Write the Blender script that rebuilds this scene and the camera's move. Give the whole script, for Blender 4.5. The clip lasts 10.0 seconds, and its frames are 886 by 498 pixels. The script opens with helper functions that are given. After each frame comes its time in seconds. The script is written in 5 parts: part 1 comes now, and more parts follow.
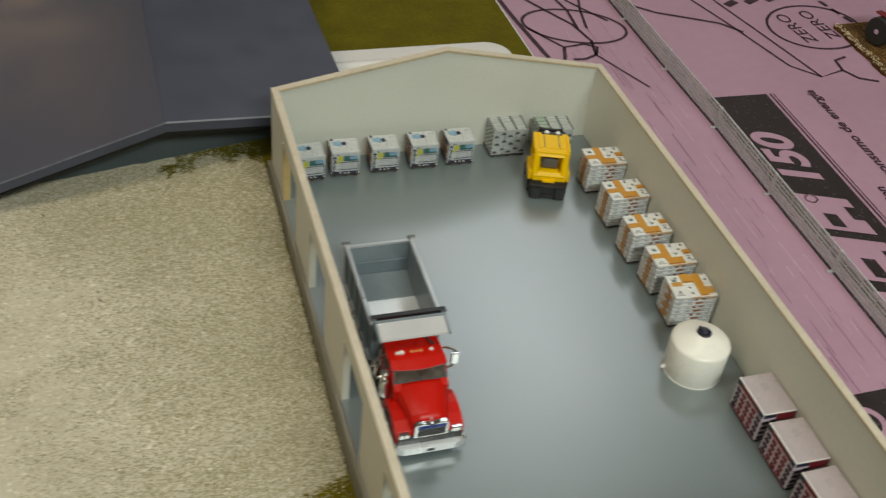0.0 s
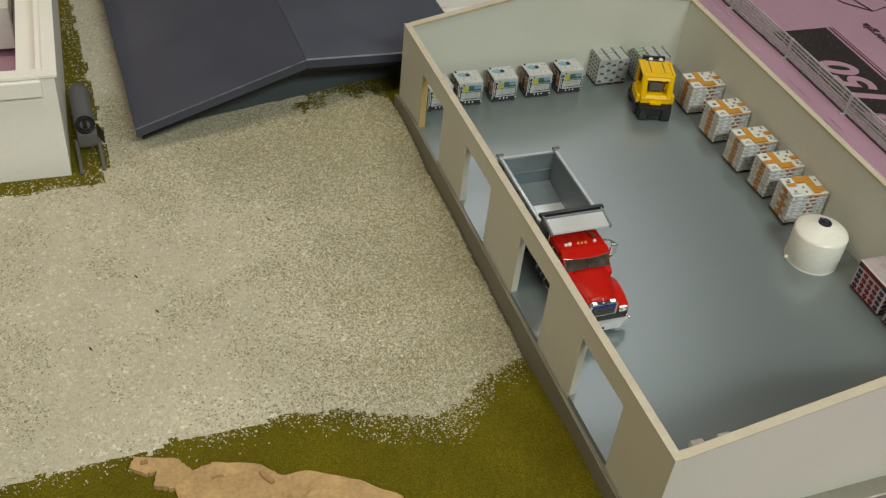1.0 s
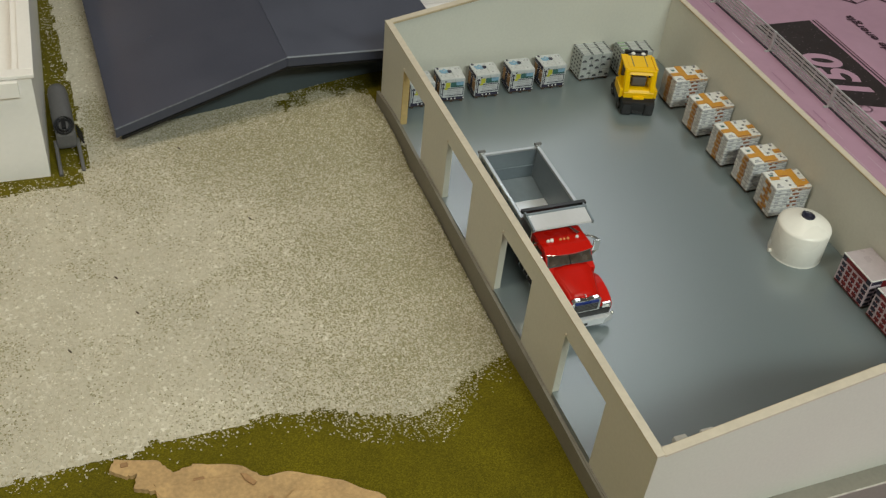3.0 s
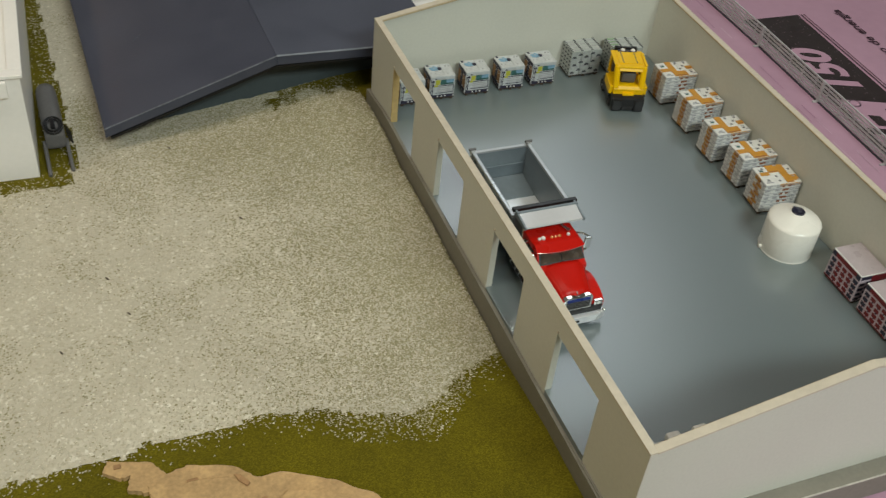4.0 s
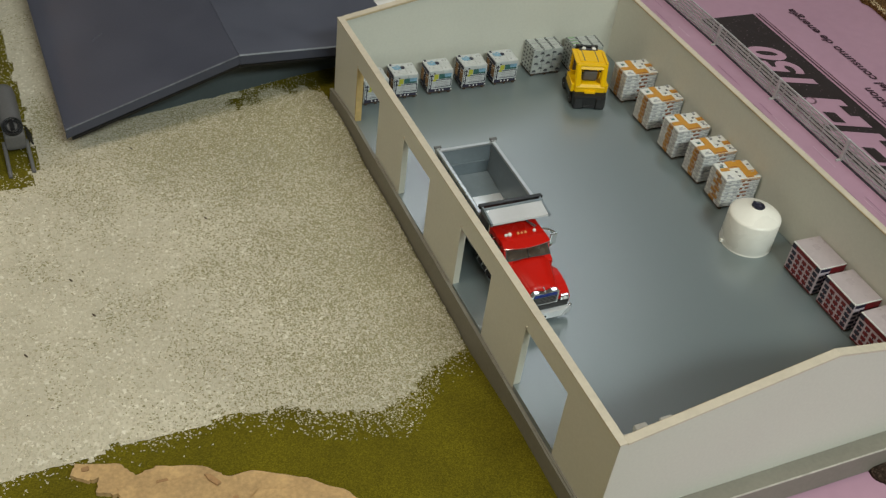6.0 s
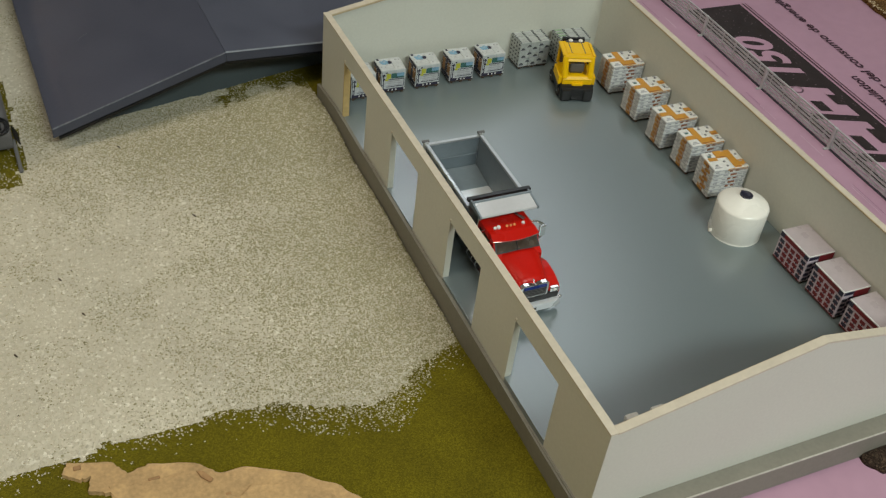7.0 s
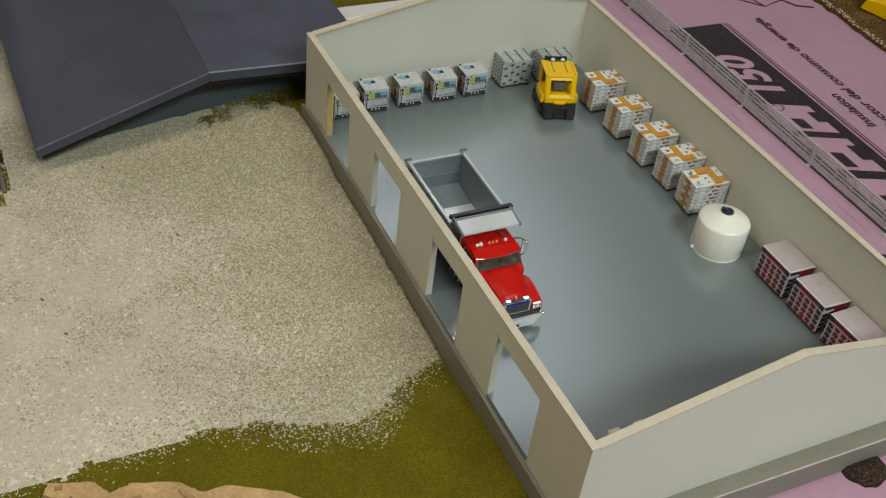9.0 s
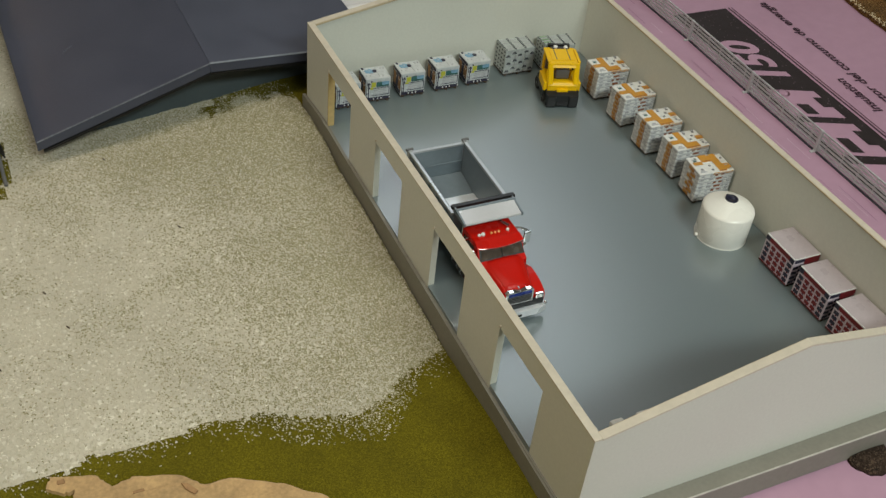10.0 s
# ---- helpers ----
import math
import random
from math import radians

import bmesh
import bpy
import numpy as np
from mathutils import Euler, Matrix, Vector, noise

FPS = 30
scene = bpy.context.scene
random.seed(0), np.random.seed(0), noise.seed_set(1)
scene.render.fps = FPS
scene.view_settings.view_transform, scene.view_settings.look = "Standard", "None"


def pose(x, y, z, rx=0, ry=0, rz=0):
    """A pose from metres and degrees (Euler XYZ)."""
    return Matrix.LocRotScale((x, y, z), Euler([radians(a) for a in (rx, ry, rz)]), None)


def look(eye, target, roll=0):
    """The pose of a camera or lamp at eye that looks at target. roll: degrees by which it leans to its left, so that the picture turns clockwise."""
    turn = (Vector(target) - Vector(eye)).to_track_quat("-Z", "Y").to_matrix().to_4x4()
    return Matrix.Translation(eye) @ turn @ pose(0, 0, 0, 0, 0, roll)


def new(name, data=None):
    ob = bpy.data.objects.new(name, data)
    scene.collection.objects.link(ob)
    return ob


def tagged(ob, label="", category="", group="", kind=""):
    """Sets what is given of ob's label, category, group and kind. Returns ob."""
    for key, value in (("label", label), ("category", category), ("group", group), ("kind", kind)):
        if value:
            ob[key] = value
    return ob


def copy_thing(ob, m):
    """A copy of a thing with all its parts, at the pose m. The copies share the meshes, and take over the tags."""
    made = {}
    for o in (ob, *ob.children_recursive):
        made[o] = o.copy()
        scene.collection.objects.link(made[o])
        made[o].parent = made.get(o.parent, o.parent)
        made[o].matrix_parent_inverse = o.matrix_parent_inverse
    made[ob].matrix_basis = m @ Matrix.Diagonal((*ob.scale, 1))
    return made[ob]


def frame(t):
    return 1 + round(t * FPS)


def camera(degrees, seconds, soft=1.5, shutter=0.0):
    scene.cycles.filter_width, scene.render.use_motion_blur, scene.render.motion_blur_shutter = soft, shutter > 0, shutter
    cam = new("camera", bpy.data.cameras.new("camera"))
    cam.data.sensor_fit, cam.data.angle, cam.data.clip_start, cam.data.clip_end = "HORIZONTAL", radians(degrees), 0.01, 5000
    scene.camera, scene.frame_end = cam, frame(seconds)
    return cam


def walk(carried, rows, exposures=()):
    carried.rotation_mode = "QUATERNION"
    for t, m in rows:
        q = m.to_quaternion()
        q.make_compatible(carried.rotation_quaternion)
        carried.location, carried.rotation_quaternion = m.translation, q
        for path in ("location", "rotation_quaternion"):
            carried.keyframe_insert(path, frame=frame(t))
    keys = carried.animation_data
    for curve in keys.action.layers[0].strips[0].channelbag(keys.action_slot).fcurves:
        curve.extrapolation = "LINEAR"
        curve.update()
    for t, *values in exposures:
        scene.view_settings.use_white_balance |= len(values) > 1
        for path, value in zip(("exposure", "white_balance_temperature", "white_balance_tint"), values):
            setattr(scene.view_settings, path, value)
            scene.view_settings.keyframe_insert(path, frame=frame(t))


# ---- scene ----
EXPOSURES = [(0.0, -0.98, 6700, 10), (0.8, -1.06, 6720, 10), (2.6, -1.06, 6640, 10), (4.2, -1.04, 6480, 10), (10.0, -1.04, 6430, 10)]
cam = camera(46.0, 10.0, soft=1.3, shutter=0.5)
PATH = [
    (0, (-0.10156, -0.20227, 0.49026), (0.16319, 0.47248, -0.12384), 7.34),
    (0.1, (-0.11835, -0.20473, 0.49634), (0.15457, 0.46448, -0.12024), 7.76),
    (0.2, (-0.13436, -0.21775, 0.51008), (0.16323, 0.42919, -0.11872), 7.88),
    (0.3, (-0.14665, -0.23014, 0.51238), (0.17702, 0.39916, -0.12143), 7.81),
    (0.5, (-0.18029, -0.24531, 0.50652), (0.08918, 0.39957, -0.13691), 3.97),
    (0.7, (-0.21584, -0.25259, 0.50731), (0.05875, 0.39644, -0.12976), 4.58),
    (1, (-0.24203, -0.24638, 0.48403), (0.04761, 0.41188, -0.13670), 6.69),
    (1.5, (-0.23716, -0.24377, 0.48300), (0.05056, 0.41213, -0.14111), 6.45),
    (2, (-0.23630, -0.24575, 0.48277), (0.06208, 0.40644, -0.14023), 6.46),
    (2.5, (-0.23642, -0.24282, 0.48228), (0.05725, 0.41422, -0.13785), 6.40),
    (2.7, (-0.23452, -0.24576, 0.48218), (0.06122, 0.40926, -0.13910), 6.44),
    (3.8, (-0.23678, -0.24385, 0.48284), (0.06030, 0.40888, -0.14020), 6.47),
    (4, (-0.23576, -0.24341, 0.48442), (0.06849, 0.40365, -0.14108), 6.55),
    (4.5, (-0.23333, -0.24306, 0.48201), (0.08006, 0.40303, -0.13997), 6.52),
    (5, (-0.23505, -0.24089, 0.48209), (0.09500, 0.39821, -0.13849), 7.32),
    (5.5, (-0.24325, -0.24284, 0.48355), (0.09487, 0.39324, -0.13579), 8.05),
    (7, (-0.24140, -0.24704, 0.48279), (0.10436, 0.38179, -0.13972), 7.40),
    (7.5, (-0.24208, -0.24610, 0.48240), (0.10162, 0.38467, -0.13930), 7.98),
    (8, (-0.24828, -0.25166, 0.48415), (0.09736, 0.39128, -0.12385), 7.88),
    (8.5, (-0.24471, -0.25053, 0.48257), (0.10486, 0.38708, -0.12878), 7.96),
    (9, (-0.23847, -0.25201, 0.48278), (0.11943, 0.38522, -0.12413), 7.38),
    (9.5, (-0.23674, -0.25329, 0.48242), (0.11574, 0.38892, -0.12241), 6.85),
    (10, (-0.23331, -0.25008, 0.48276), (0.11551, 0.38275, -0.13396), 6.65),
]
walk(cam, [(t, look(eye, target, roll)) for t, eye, target, roll in PATH], exposures=EXPOSURES)


# ---- light: a hall with fluorescent panels in its ceiling ----
world = bpy.data.worlds.new("hall_air")
scene.world = world
world.use_nodes = True
world.node_tree.nodes["Background"].inputs[0].default_value = (0.80, 0.86, 0.92, 1)
world.node_tree.nodes["Background"].inputs[1].default_value = 0.015


def panel_lamp(name, x, y, z, sx, sy, watts, colour):
    d = bpy.data.lights.new(name, "AREA")
    d.shape, d.size, d.size_y, d.energy, d.color = "RECTANGLE", sx, sy, watts, colour
    ob = new(name, d)
    ob.matrix_world = pose(x, y, z)
    return ob


LAMP_Z = 1.92
panel_lamp("lamp_far_right", 1.04, 2.05, LAMP_Z, 0.72, 1.20, 19, (0.88, 0.96, 1.0))
panel_lamp("lamp_left", -1.45, 0.10, LAMP_Z, 1.2, 0.6, 31, (1.0, 0.88, 0.67))
# added fill above the table, lifts the inner walls; no panel is known there
panel_lamp("fill_over_table", -0.10, 0.05, LAMP_Z, 1.2, 0.4, 13, (1.0, 0.94, 0.78))
panel_lamp("lamp_near", 0.30, -1.72, LAMP_Z, 1.2, 0.5, 118, (0.90, 1.0, 0.93))
# small warm wall lamp far beyond the dark roof
wall_lamp = panel_lamp("lamp_far_wall", -1.20, 4.10, 1.40, 0.16, 0.16, 4.0, (1.0, 0.66, 0.38))
wall_lamp.matrix_world = pose(-1.20, 4.10, 1.40, -70, 0, 0)


# ---- materials ----
def material(name, colour, rough=0.5, metal=0.0, vary=0.12, grain=300.0, bump=0.1, coarse=25.0, coat=0.0, depth=0.0004, spec=0.5, spread=0.08):
    """A plain surface with grain at two scales."""
    m = bpy.data.materials.new(name)
    m.use_nodes = True
    nt = m.node_tree
    n, l = nt.nodes, nt.links
    b = n["Principled BSDF"]
    b.inputs["Roughness"].default_value = rough
    b.inputs["Metallic"].default_value = metal
    b.inputs["Specular IOR Level"].default_value = spec
    b.inputs["Coat Weight"].default_value = coat
    b.inputs["Coat Roughness"].default_value = 0.12
    tc = n.new("ShaderNodeTexCoord")
    fine, wide = n.new("ShaderNodeTexNoise"), n.new("ShaderNodeTexNoise")
    fine.inputs["Scale"].default_value, wide.inputs["Scale"].default_value = grain, coarse
    fine.inputs["Detail"].default_value, wide.inputs["Detail"].default_value = 4, 3
    add = n.new("ShaderNodeMath")
    add.operation = "ADD"
    for t in (fine, wide):
        l.new(tc.outputs["Object"], t.inputs["Vector"])
    l.new(fine.outputs["Fac"], add.inputs[0])
    l.new(wide.outputs["Fac"], add.inputs[1])
    ramp = n.new("ShaderNodeMapRange")
    ramp.inputs["From Min"].default_value, ramp.inputs["From Max"].default_value = 0.6, 1.4
    ramp.inputs["To Min"].default_value, ramp.inputs["To Max"].default_value = 1 - vary, 1 + vary
    l.new(add.outputs[0], ramp.inputs["Value"])
    mul = n.new("ShaderNodeVectorMath")
    mul.operation = "SCALE"
    mul.inputs[0].default_value = colour
    l.new(ramp.outputs[0], mul.inputs["Scale"])
    l.new(mul.outputs[0], b.inputs["Base Color"])
    if bump:
        bp = n.new("ShaderNodeBump")
        bp.inputs["Strength"].default_value, bp.inputs["Distance"].default_value = bump, depth
        l.new(fine.outputs["Fac"], bp.inputs["Height"])
        l.new(bp.outputs[0], b.inputs["Normal"])
    rr = n.new("ShaderNodeMapRange")
    rr.inputs["From Min"].default_value, rr.inputs["From Max"].default_value = 0.3, 0.7
    rr.inputs["To Min"].default_value, rr.inputs["To Max"].default_value = max(rough - spread, 0.02), min(rough + spread, 1)
    l.new(wide.outputs["Fac"], rr.inputs["Value"])
    l.new(rr.outputs[0], b.inputs["Roughness"])
    return m


def speckled(name, stops, cell, rough=0.9, bump=0.6, depth=0.0006, coarse=18.0, wide_amount=0.25):
    """Small grains of several colours: (position, colour) stops picked cell by cell."""
    m = bpy.data.materials.new(name)
    m.use_nodes = True
    nt = m.node_tree
    n, l = nt.nodes, nt.links
    b = n["Principled BSDF"]
    b.inputs["Roughness"].default_value = rough
    b.inputs["Specular IOR Level"].default_value = 0.25
    tc = n.new("ShaderNodeTexCoord")
    v = n.new("ShaderNodeTexVoronoi")
    v.inputs["Scale"].default_value = cell
    l.new(tc.outputs["Object"], v.inputs["Vector"])
    sep = n.new("ShaderNodeSeparateColor")
    l.new(v.outputs["Color"], sep.inputs[0])
    r = n.new("ShaderNodeValToRGB")
    r.color_ramp.interpolation = "LINEAR"
    while len(r.color_ramp.elements) < len(stops):
        r.color_ramp.elements.new(0.5)
    for e, (p, c) in zip(r.color_ramp.elements, stops):
        e.position, e.color = p, (*c, 1)
    l.new(sep.outputs[0], r.inputs[0])
    w = n.new("ShaderNodeTexNoise")
    w.inputs["Scale"].default_value, w.inputs["Detail"].default_value = coarse, 6
    l.new(tc.outputs["Object"], w.inputs["Vector"])
    mr = n.new("ShaderNodeMapRange")
    mr.inputs["From Min"].default_value, mr.inputs["From Max"].default_value = 0.3, 0.7
    mr.inputs["To Min"].default_value, mr.inputs["To Max"].default_value = 1 - wide_amount, 1 + wide_amount
    l.new(w.outputs["Fac"], mr.inputs["Value"])
    mul = n.new("ShaderNodeVectorMath")
    mul.operation = "SCALE"
    l.new(r.outputs[0], mul.inputs[0])
    l.new(mr.outputs[0], mul.inputs["Scale"])
    l.new(mul.outputs[0], b.inputs["Base Color"])
    bp = n.new("ShaderNodeBump")
    bp.inputs["Strength"].default_value, bp.inputs["Distance"].default_value = bump, depth
    l.new(v.outputs["Distance"], bp.inputs["Height"])
    l.new(bp.outputs[0], b.inputs["Normal"])
    return m


def by_island(name, stops, rough=0.85):
    """Loose grains: every separate grain takes its own colour."""
    m = bpy.data.materials.new(name)
    m.use_nodes = True
    n, l = m.node_tree.nodes, m.node_tree.links
    b = n["Principled BSDF"]
    b.inputs["Roughness"].default_value = rough
    b.inputs["Specular IOR Level"].default_value = 0.3
    g = n.new("ShaderNodeNewGeometry")
    r = n.new("ShaderNodeValToRGB")
    while len(r.color_ramp.elements) < len(stops):
        r.color_ramp.elements.new(0.5)
    for e, (p, c) in zip(r.color_ramp.elements, stops):
        e.position, e.color = p, (*c, 1)
    l.new(g.outputs["Random Per Island"], r.inputs[0])
    l.new(r.outputs[0], b.inputs["Base Color"])
    return m


def worn_ink(name, colour, bare):
    """Dark print with pin-sized bare specks."""
    m = material(name, colour, 0.5, vary=0.4, grain=900, bump=0.0, coarse=90, spec=0.25)
    n, l = m.node_tree.nodes, m.node_tree.links
    b = n["Principled BSDF"]
    dark = b.inputs["Base Color"].links[0].from_socket
    tc, v, sep = n.new("ShaderNodeTexCoord"), n.new("ShaderNodeTexVoronoi"), n.new("ShaderNodeSeparateColor")
    v.inputs["Scale"].default_value = 420
    l.new(tc.outputs["Object"], v.inputs["Vector"])
    l.new(v.outputs["Color"], sep.inputs[0])
    pick, small, both = n.new("ShaderNodeMath"), n.new("ShaderNodeMath"), n.new("ShaderNodeMath")
    pick.operation, small.operation, both.operation = "GREATER_THAN", "LESS_THAN", "MULTIPLY"
    pick.inputs[1].default_value, small.inputs[1].default_value = 0.88, 0.30
    l.new(sep.outputs[0], pick.inputs[0])
    l.new(v.outputs["Distance"], small.inputs[0])
    l.new(pick.outputs[0], both.inputs[0])
    l.new(small.outputs[0], both.inputs[1])
    mix = n.new("ShaderNodeMix")
    mix.data_type = "RGBA"
    l.new(both.outputs[0], mix.inputs["Factor"])
    l.new(dark, mix.inputs[6])
    mix.inputs[7].default_value = (*bare, 1)
    l.new(mix.outputs[2], b.inputs["Base Color"])
    return m


M_WALL = material("cream_painted_board", (0.65, 0.645, 0.575), 0.55, vary=0.05, grain=500, bump=0.06, coarse=14)
M_TRIM = material("raw_board_edge", (0.60, 0.535, 0.435), 0.7, vary=0.10, grain=260, bump=0.15, coarse=40)
M_PLINTH = material("taupe_base_board", (0.228, 0.214, 0.178), 0.6, vary=0.10, grain=420, bump=0.12, coarse=30)
M_ARRIS = material("pale_lit_arris", (0.50, 0.48, 0.43), 0.6, vary=0.25, grain=420, bump=0.12, coarse=120)
M_SOIL = speckled("dark_soil", [(0.0, (0.016, 0.010, 0.007)), (0.7, (0.05, 0.030, 0.020)), (1.0, (0.11, 0.075, 0.05))], 1100, 0.9, 0.9, 0.001, 40, 0.3)
M_FLOOR = material("grey_painted_floor", (0.140, 0.174, 0.182), 0.29, vary=0.03, grain=900, bump=0.02, coarse=6, spec=1.0, spread=0.02)
M_FLOOR.node_tree.nodes["Principled BSDF"].inputs["IOR"].default_value = 1.8
M_BEDFLOOR = material("bright_bed_floor", (0.94, 0.95, 0.97), 0.33, metal=0.60, vary=0.04, grain=500, bump=0.02)
M_ROOF = material("dark_grey_plastic", (0.063, 0.068, 0.098), 0.36, vary=0.10, grain=700, bump=0.08, coarse=22)
M_GABLE = material("teal_grey_plastic", (0.070, 0.088, 0.096), 0.45, vary=0.10, grain=700, bump=0.08, coarse=22)
M_SCRATCH = material("dull_scratch", (0.080, 0.085, 0.105), 0.45, vary=0.2, grain=700, bump=0.1, coarse=90)
M_ROOFEDGE = material("worn_lit_roof_edge", (0.150, 0.160, 0.190), 0.4, vary=0.5, grain=500, bump=0.1, coarse=90)
M_ROOFEDGE_BRIGHT = material("pale_roof_edge", (0.24, 0.26, 0.30), 0.35, vary=0.25, grain=500, bump=0.1, coarse=90)
M_JAMB = material("yellow_raw_wood", (0.58, 0.42, 0.18), 0.7, vary=0.15, grain=300, bump=0.15, coarse=60)
M_EDGELINE = material("tan_edge_line", (0.5, 0.4, 0.26), 0.7, vary=0.2, grain=300, bump=0.1, coarse=60)
M_GRASS = speckled("olive_flock", [(0.0, (0.080, 0.066, 0.001)), (0.5, (0.114, 0.094, 0.002)), (1.0, (0.158, 0.129, 0.004))], 1500, 0.95, 0.5, 0.0005, 30, 0.16)
M_GRAVEL = speckled("pale_gravel", [(0.0, (0.43, 0.39, 0.29)), (0.1, (0.51, 0.465, 0.365)), (0.88, (0.567, 0.52, 0.42)), (1.0, (0.71, 0.67, 0.57))], 520, 0.9, 0.2, 0.0004, 12, 0.12)
M_GRIT = by_island("gravel_grains", [(0.0, (0.40, 0.345, 0.225)), (0.04, (0.51, 0.455, 0.35)), (0.2, (0.552, 0.495, 0.392)), (0.85, (0.60, 0.54, 0.435)), (1.0, (0.80, 0.75, 0.63))])
M_GRITDARK = by_island("brown_shade_grains", [(0.0, (0.20, 0.17, 0.08)), (0.10, (0.285, 0.255, 0.145)), (1.0, (0.375, 0.34, 0.21))])
M_PINK = material("pink_foam_board", (0.455, 0.270, 0.368), 0.45, vary=0.06, grain=90, bump=0.05, coarse=12)
M_INK = worn_ink("black_print", (0.032, 0.024, 0.025), (0.15, 0.11, 0.125))
M_INK_THIN = material("dark_line_print", (0.05, 0.025, 0.038), 0.5, vary=0.3, grain=900, bump=0.0, coarse=120, spec=0.25)
M_PINK_PRINT = material("unprinted_pink", (0.47, 0.28, 0.38), 0.45, vary=0.06, grain=90, bump=0.0, coarse=12)
M_STREAK_DARK = material("dark_pink_streak", (0.31, 0.155, 0.25), 0.5, vary=0.15, grain=300, bump=0.0, coarse=30)
M_STREAK = material("pale_pink_streak", (0.54, 0.37, 0.47), 0.5, vary=0.15, grain=300, bump=0.0, coarse=30)
M_DIRT = speckled("brown_dirt", [(0.0, (0.05, 0.022, 0.006)), (0.6, (0.13, 0.062, 0.016)), (1.0, (0.24, 0.14, 0.05))], 900, 0.9, 0.9, 0.001, 40, 0.35)
M_CRUMB = speckled("pale_crumbled_edge", [(0.0, (0.36, 0.27, 0.15)), (0.6, (0.58, 0.47, 0.31)), (1.0, (0.80, 0.72, 0.56))], 900, 0.95, 0.8, 0.0008, 40, 0.2)
M_WHITE = material("white_plastic", (0.92, 0.89, 0.86), 0.4, vary=0.03, grain=300, bump=0.03, coarse=20)
M_TRAY = material("glossy_white_plastic", (0.74, 0.72, 0.72), 0.18, vary=0.03, grain=200, bump=0.02)
M_TANK = material("ivory_plastic", (0.84, 0.82, 0.76), 0.3, vary=0.03, grain=300, bump=0.02, coarse=30)
M_NAVY = material("dark_navy_plastic", (0.012, 0.012, 0.03), 0.35, vary=0.1)
M_RED = material("red_paint", (0.52, 0.009, 0.004), 0.33, vary=0.06, grain=500, bump=0.02, coat=0.0, spec=0.22)
M_SILVER = material("silver_metal_paint", (0.55, 0.56, 0.57), 0.28, metal=0.55, vary=0.05, grain=500, bump=0.03)
M_RAIL = material("grey_rail_metal", (0.46, 0.475, 0.49), 0.32, metal=0.6, vary=0.08, grain=500, bump=0.03)
M_BEDGREY = material("grey_bed_paint", (0.19, 0.225, 0.25), 0.40, metal=0.25, vary=0.08, grain=300, bump=0.05, coarse=60)
M_SHIELD = material("bright_aluminium", (0.86, 0.87, 0.90), 0.26, metal=0.45, vary=0.04, grain=500, bump=0.02)
M_CHROME = material("chrome", (0.82, 0.82, 0.82), 0.12, metal=1.0, vary=0.03, bump=0.0)
M_BLUEBAND = material("deep_blue_paint", (0.012, 0.03, 0.20), 0.3, vary=0.1)
M_BLACK = material("black_plastic", (0.009, 0.009, 0.01), 0.4, vary=0.2)
M_TYRE = material("tyre_rubber", (0.022, 0.021, 0.02), 0.75, vary=0.25, grain=900, bump=0.3)
M_GLASSDARK = material("tinted_glass", (0.060, 0.040, 0.026), 0.24, spec=0.35, vary=0.5, grain=150, bump=0.0, coarse=200)
M_AMBER = material("amber_lens", (0.75, 0.33, 0.12), 0.25, vary=0.05)
M_LENS = material("clear_lens", (0.80, 0.80, 0.78), 0.15, vary=0.05)
M_YELLOW = material("yellow_plastic", (0.85, 0.505, 0.0), 0.40, vary=0.06, grain=500, bump=0.03, spec=0.3)
M_SEAT = material("grey_seat", (0.12, 0.11, 0.10), 0.6, vary=0.2)
M_FENCE = material("grey_fence_metal", (0.50, 0.505, 0.515), 0.5, metal=0.1, vary=0.15, grain=400, bump=0.1)
M_PAPER = material("white_printed_paper", (0.68, 0.68, 0.66), 0.55, vary=0.12, grain=700, bump=0.05, coarse=220)
M_BAG = material("white_printed_bag", (0.52, 0.54, 0.55), 0.5, vary=0.16, grain=500, bump=0.08, coarse=150)
M_CARTON = material("pale_printed_carton", (0.56, 0.47, 0.52), 0.55, vary=0.15, grain=700, bump=0.05, coarse=220)
M_ORANGE = material("orange_print", (0.52, 0.245, 0.030), 0.55, vary=0.16, grain=700, bump=0.02, coarse=180)
M_CAPPRINT = material("slate_print", (0.085, 0.09, 0.10), 0.55, vary=0.3, grain=700, bump=0.0, coarse=200)
M_BADGE = material("charcoal_print", (0.19, 0.19, 0.20), 0.55, vary=0.3, grain=700, bump=0.0, coarse=200)
M_GREYPRINT = material("grey_print", (0.42, 0.42, 0.44), 0.55, vary=0.3, grain=700, bump=0.0, coarse=200)
M_DARKPRINT = material("dark_print", (0.05, 0.05, 0.06), 0.55, vary=0.4, grain=700, bump=0.0, coarse=200)
M_BROWNPRINT = material("rust_print", (0.28, 0.1, 0.04), 0.55, vary=0.3, grain=700, bump=0.0, coarse=200)
M_REDPRINT = material("crimson_print", (0.175, 0.009, 0.014), 0.5, vary=0.25, grain=700, bump=0.0, coarse=200)
M_NAVYPRINT = material("navy_print", (0.022, 0.02, 0.045), 0.5, vary=0.3, grain=700, bump=0.0, coarse=200)
M_LILAC = material("lilac_sheen_card", (0.43, 0.37, 0.39), 0.30, vary=0.08, grain=400, bump=0.03, coarse=90)
M_BLUEPRINT = material("light_blue_print", (0.20, 0.36, 0.50), 0.5, vary=0.25, grain=700, bump=0.0, coarse=200)
M_GREENPRINT = material("green_print", (0.04, 0.13, 0.12), 0.5, vary=0.3, grain=700, bump=0.0, coarse=200)
